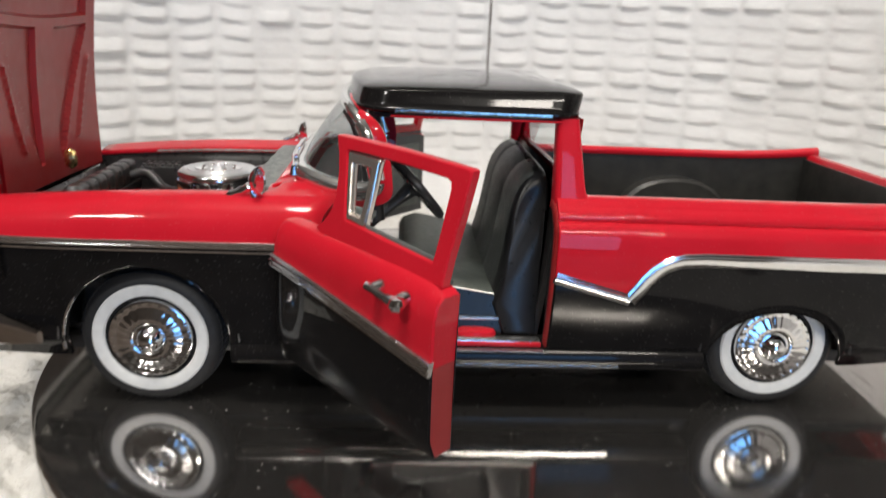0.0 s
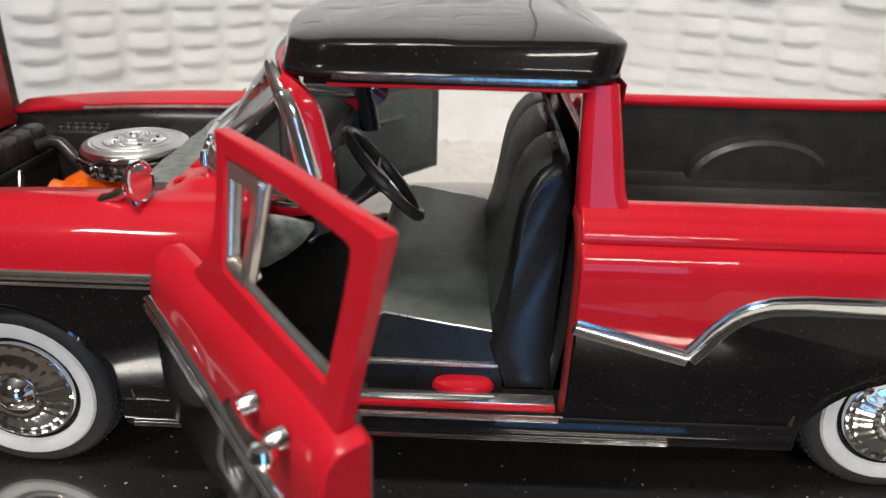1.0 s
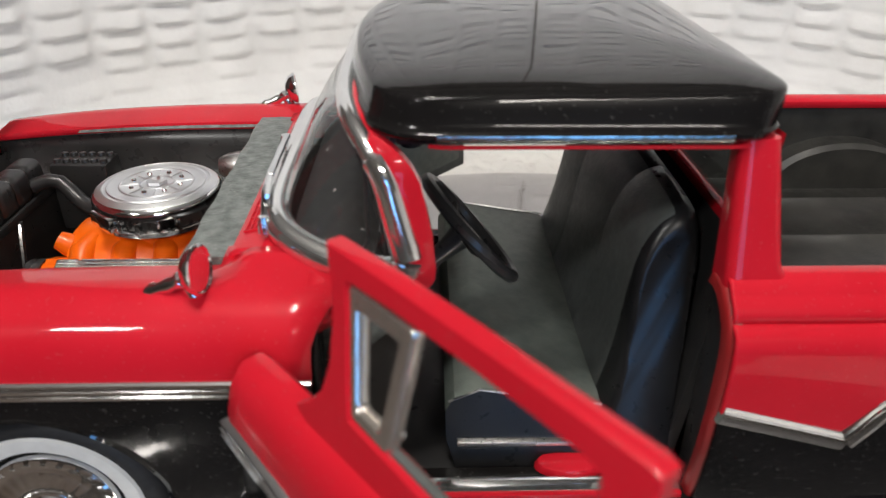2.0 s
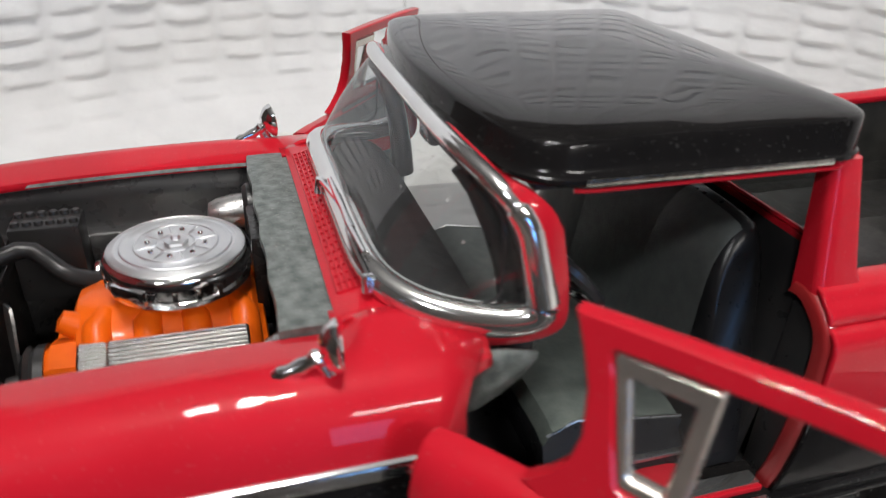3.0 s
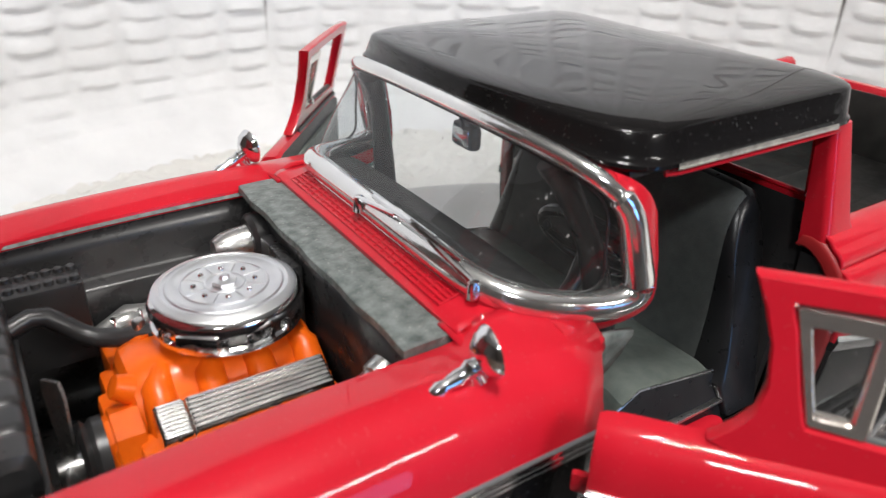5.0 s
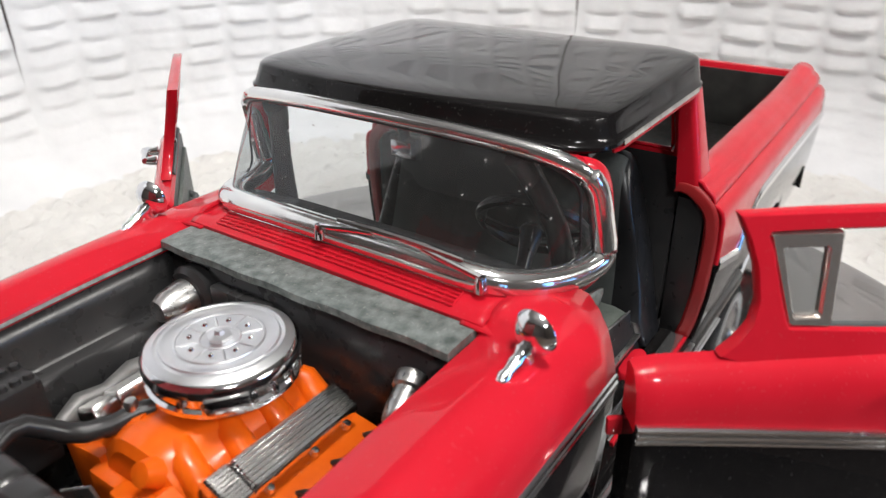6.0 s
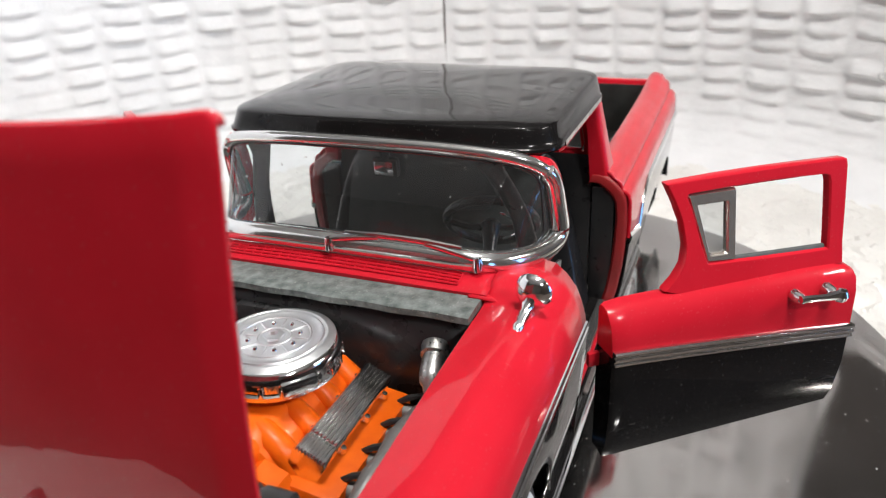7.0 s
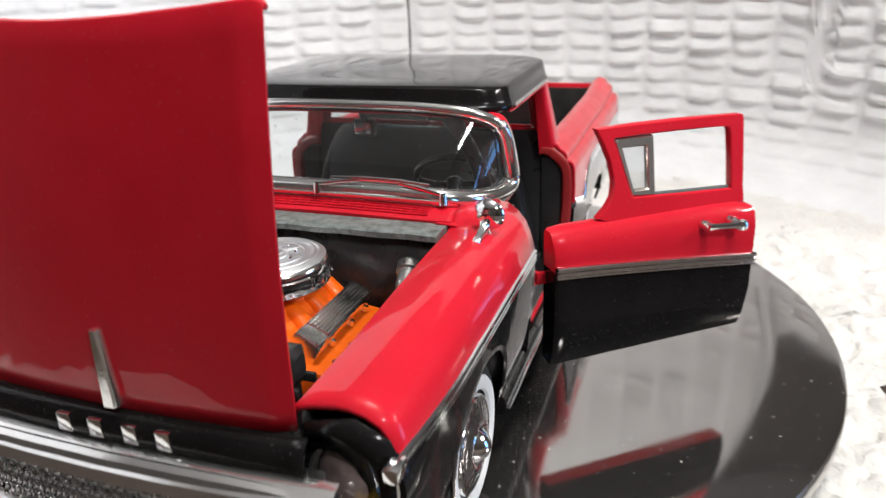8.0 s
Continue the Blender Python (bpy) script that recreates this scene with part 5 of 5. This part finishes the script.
def door(side, x, y, angle):
    """Front-hinged door; local x runs to the free edge, inwards is towards -side."""
    m = pose(x * MM, y * MM, 0, 0, 0, angle * side)
    inn = -side

    def zt(u):
        return 47.6 - 6.4 * (u / DOOR_LEN) ** 1.15

    bm = bmesh.new()
    secs = []
    for u in (0, 0.8, 4, 10, 18, 26, 34, 42, 50, 57, 60.5, 61.6, DOOR_LEN):
        end = 0.8 if u in (0, DOOR_LEN) else 0.0
        droop = 2.2 * max(0.0, (u - 54) / 8) ** 2 + 0.6 * max(0.0, (4 - u) / 4) ** 2
        t = zt(u)
        prof = [(2.2, 20.0), (0.7, 24), (0.0, 32), (0, t - 0.01), (0, t), (0.2, 51.0), (1.0, 54.4), (2.4, 56.8 - droop * 0.5), (4.2, 58.0 - droop), (6.6, 58.2 - droop), (7.4, 57.4 - droop), (7.4, 20.6)]
        secs.append([(u - (0.6 if z < 30 and u > 60 else 0), inn * (w + end * (1 if w < 4 else -1) * 0.6), z) for w, z in prof])
    loft(bm, secs, closed=True)
    for row in (secs[0], secs[-1]):
        split = (row[11][0], row[11][1], row[4][2])
        low = bm.faces.new([bm.verts.new(p) for p in row[:4] + [split, row[11]]])
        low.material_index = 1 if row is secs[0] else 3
        bm.faces.new([bm.verts.new(p) for p in [split] + row[4:11]])
    bm.faces.ensure_lookup_table()
    n = 12
    for i, f in enumerate(bm.faces):
        if i < n * 12:
            k = i % n
            f.material_index = 1 if k < 3 else (2 if k == 10 else 0)
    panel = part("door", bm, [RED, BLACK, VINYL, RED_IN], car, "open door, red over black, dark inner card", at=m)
    bm = bmesh.new()
    ribbon(bm, [(u, zt(u)) for u in spans(0, DOOR_LEN, 16)], -inn, 0.1, 3.4)
    part("side_trim", bm, CHROME, panel, "chrome side strip")

    def wpt(u, z, extra=0.0):
        """A point in the leaning plane of the window."""
        return (u, inn * (5.2 + (z - 58) * 0.235 + extra), z)

    def surround(bm, outer, inner, half, soft):
        """A flat frame with softened edges between two outlines of as many points."""
        secs = []
        for (uo, zo), (ui, zi) in zip(outer + outer[:1], inner + inner[:1]):
            wide = max(0.1, math.hypot(uo - ui, zo - zi))
            f = min(0.4, soft / wide)
            near_o, near_i = (uo + (ui - uo) * f, zo + (zi - zo) * f), (ui + (uo - ui) * f, zi + (zo - zi) * f)
            secs.append([wpt(uo, zo, -half + soft), wpt(uo, zo, half - soft), wpt(*near_o, half), wpt(*near_i, half), wpt(ui, zi, half - soft), wpt(ui, zi, -half + soft), wpt(*near_i, -half), wpt(*near_o, -half)])
        loft(bm, secs, closed=True)

    outer = [(15.5, 80.8), (28, 81.0), (40, 80.9), (52, 80.6), (60.2, 80.3), (61.2, 80.0), (61.3, 79.0), (60.8, 71), (60.0, 62), (59.9, 57), (52, 57), (40, 57), (28, 57), (18, 57), (13.8, 58.6), (16.4, 60.6), (18.6, 63.2), (19.5, 67), (18.8, 72.4), (17.2, 77)]
    inner = [(20.9, 78.0), (29, 78.0), (40, 77.9), (49, 77.7), (54.6, 77.5), (56.0, 77.0), (56.4, 75.6), (56.2, 70), (55.9, 64), (55.7, 61.1), (50, 61.4), (40, 61.9), (32, 62.4), (26, 62.7), (24.9, 62.8), (24.4, 63.8), (23.4, 67), (22.4, 71), (21.4, 75), (20.5, 77.4)]
    bm = bmesh.new()
    surround(bm, outer, inner, 1.3, 0.4)
    part("window_frame", bm, RED, panel, "red window frame, wide at its front post")

    def four(corners, cut):
        """Corner points with each corner cut into three."""
        pts = []
        for i, p in enumerate(corners):
            before, after = corners[i - 1], corners[(i + 1) % 4]
            for q, w in ((before, cut), (before, cut * 0.35), (after, cut * 0.35), (after, cut)):
                d = math.hypot(q[0] - p[0], q[1] - p[1])
                pts.append((p[0] + (q[0] - p[0]) * w / d, p[1] + (q[1] - p[1]) * w / d))
        return pts

    quad = [(23.0, 75.3), (30.2, 75.1), (29.6, 64.3), (25.6, 64.5)]
    bm = bmesh.new()
    surround(bm, four([(20.6, 77.9), (32.6, 77.7), (31.9, 62.4), (24.6, 62.8)], 1.2), four(quad, 0.7), 1.0, 0.45)
    vent = part("vent_window", bm, AGED, panel, "small vent window in a wide chrome frame")
    bm = bmesh.new()
    bm.faces.new([bm.verts.new(wpt(*p)) for p in quad])
    pane = part("pane", bm, GLASS, vent, "clear vent pane")
    pane.visible_shadow = False
    bm = bmesh.new()
    lathe(bm, [(0, 0.9), (0.7, 0.8), (0.9, 0), (0.9, -0.8)], Matrix.Translation(wpt(30.6, 63.4, 0.9)) @ Matrix.Rotation(radians(-90 * inn), 4, "X"), 10)
    part("catch", bm, CHROME, vent, "tiny bright catch")
    bm = bmesh.new()
    tube(bm, [(19, inn * 6.6, 58.0), (59.5, inn * 6.6, 57.6)], 0.8, 6)
    tube(bm, [wpt(u, z, 0.2) for u, z in ((25.5, 62.6), (40, 61.8), (55.4, 61.1))], 0.75, 8)
    part("window_ledge", bm, VINYL, panel, "dark strip under the window opening")
    bm = bmesh.new()
    for u in (44.5, 53.0):
        lathe(bm, [(0, 2.4), (0.8, 2.3), (1.2, 1.4), (1.5, -0.8)], Matrix.Translation((u, -inn * 0.2, 53.6)) @ Matrix.Rotation(radians(90 * inn), 4, "X"), 12)
    tube(bm, [(43.6, -inn * 2.4, 54.0), (46, -inn * 2.8, 54.0), (50, -inn * 2.9, 53.6), (53.6, -inn * 2.6, 53.4)], [0.9, 0.8, 0.8, 1.3], 8)
    lathe(bm, [(0, 1.5), (1.4, 1.2), (1.9, 0), (1.4, -1.2), (0, -1.5)], Matrix.Translation((54.0, -inn * 2.6, 53.2)), 12)
    part("handle", bm, CHROME, panel, "chrome pull handle with push button")
    bm = bmesh.new()
    box(bm, (-2.6, min(inn * 5.6, inn * 7.0), 42.5), (2.0, max(inn * 5.6, inn * 7.0), 46.0), 0.6)
    part("hinge", bm, RED, panel, "red hinge arm")
    # inner card details
    bm = bmesh.new()
    box(bm, (10, min(inn * 7.2, inn * 8.4), 24), (57, max(inn * 7.2, inn * 8.4), 53), 0.6)
    card = part("door_card", bm, VINYL_LIGHT, panel, "grey-green inner card")
    bm = bmesh.new()
    tube(bm, [(24, inn * 8.6, 44), (26, inn * 10, 44), (38, inn * 10, 44), (40, inn * 8.6, 44)], 1.0, 8)
    part("arm_rest", bm, VINYL, card, "dark arm rest")
    return panel


def side_mirror(side):
    bm = bmesh.new()
    tube(bm, [(-64.6, side * 46.4, 59.7), (-63.4, side * 46.5, 60.2), (-62.4, side * 46.6, 60.6), (-60.6, side * 46.8, 61.3), (-59.6, side * 46.9, 61.8), (-58.5, side * 47.0, 62.4), (-57.6, side * 47.1, 63.0), (-56.6, side * 47.2, 63.9)], [0.8, 1.25, 0.95, 1.3, 1.05, 1.5, 1.0, 1.4], 12)
    tube(bm, [(-58.6, side * 46.9, 62.6), (-57.6, side * 46.8, 60.6), (-56.8, side * 46.8, 58.4)], [1.0, 1.2, 1.7], 12)
    foot = part("side_mirror", bm, CHROME, car, "chrome mirror on the wing")
    bm = bmesh.new()
    m = Matrix.Translation((-56.2, side * 47.3, 64.2)) @ Matrix.Rotation(radians(10 * side), 4, "Z") @ Matrix.Rotation(radians(84), 4, "Y")
    lathe(bm, [(0, -2.2), (1.6, -2.0), (3.2, -0.9), (3.9, 0.2), (4.0, 0.7), (3.6, 0.9), (3.3, 0.6), (0, 0.5)], m, 28)
    part("mirror_head", bm, CHROME, foot, "round chrome mirror head")


body()
cowl()
roof()
windscreen()
cab()
interior()
bed()
chassis()
hood()
nose()
engine_bay()
door(-1, -50.0, -63.0, 51.0)
door(1, -52.0, 59.0, 51.0)
side_mirror(-1)
side_mirror(1)
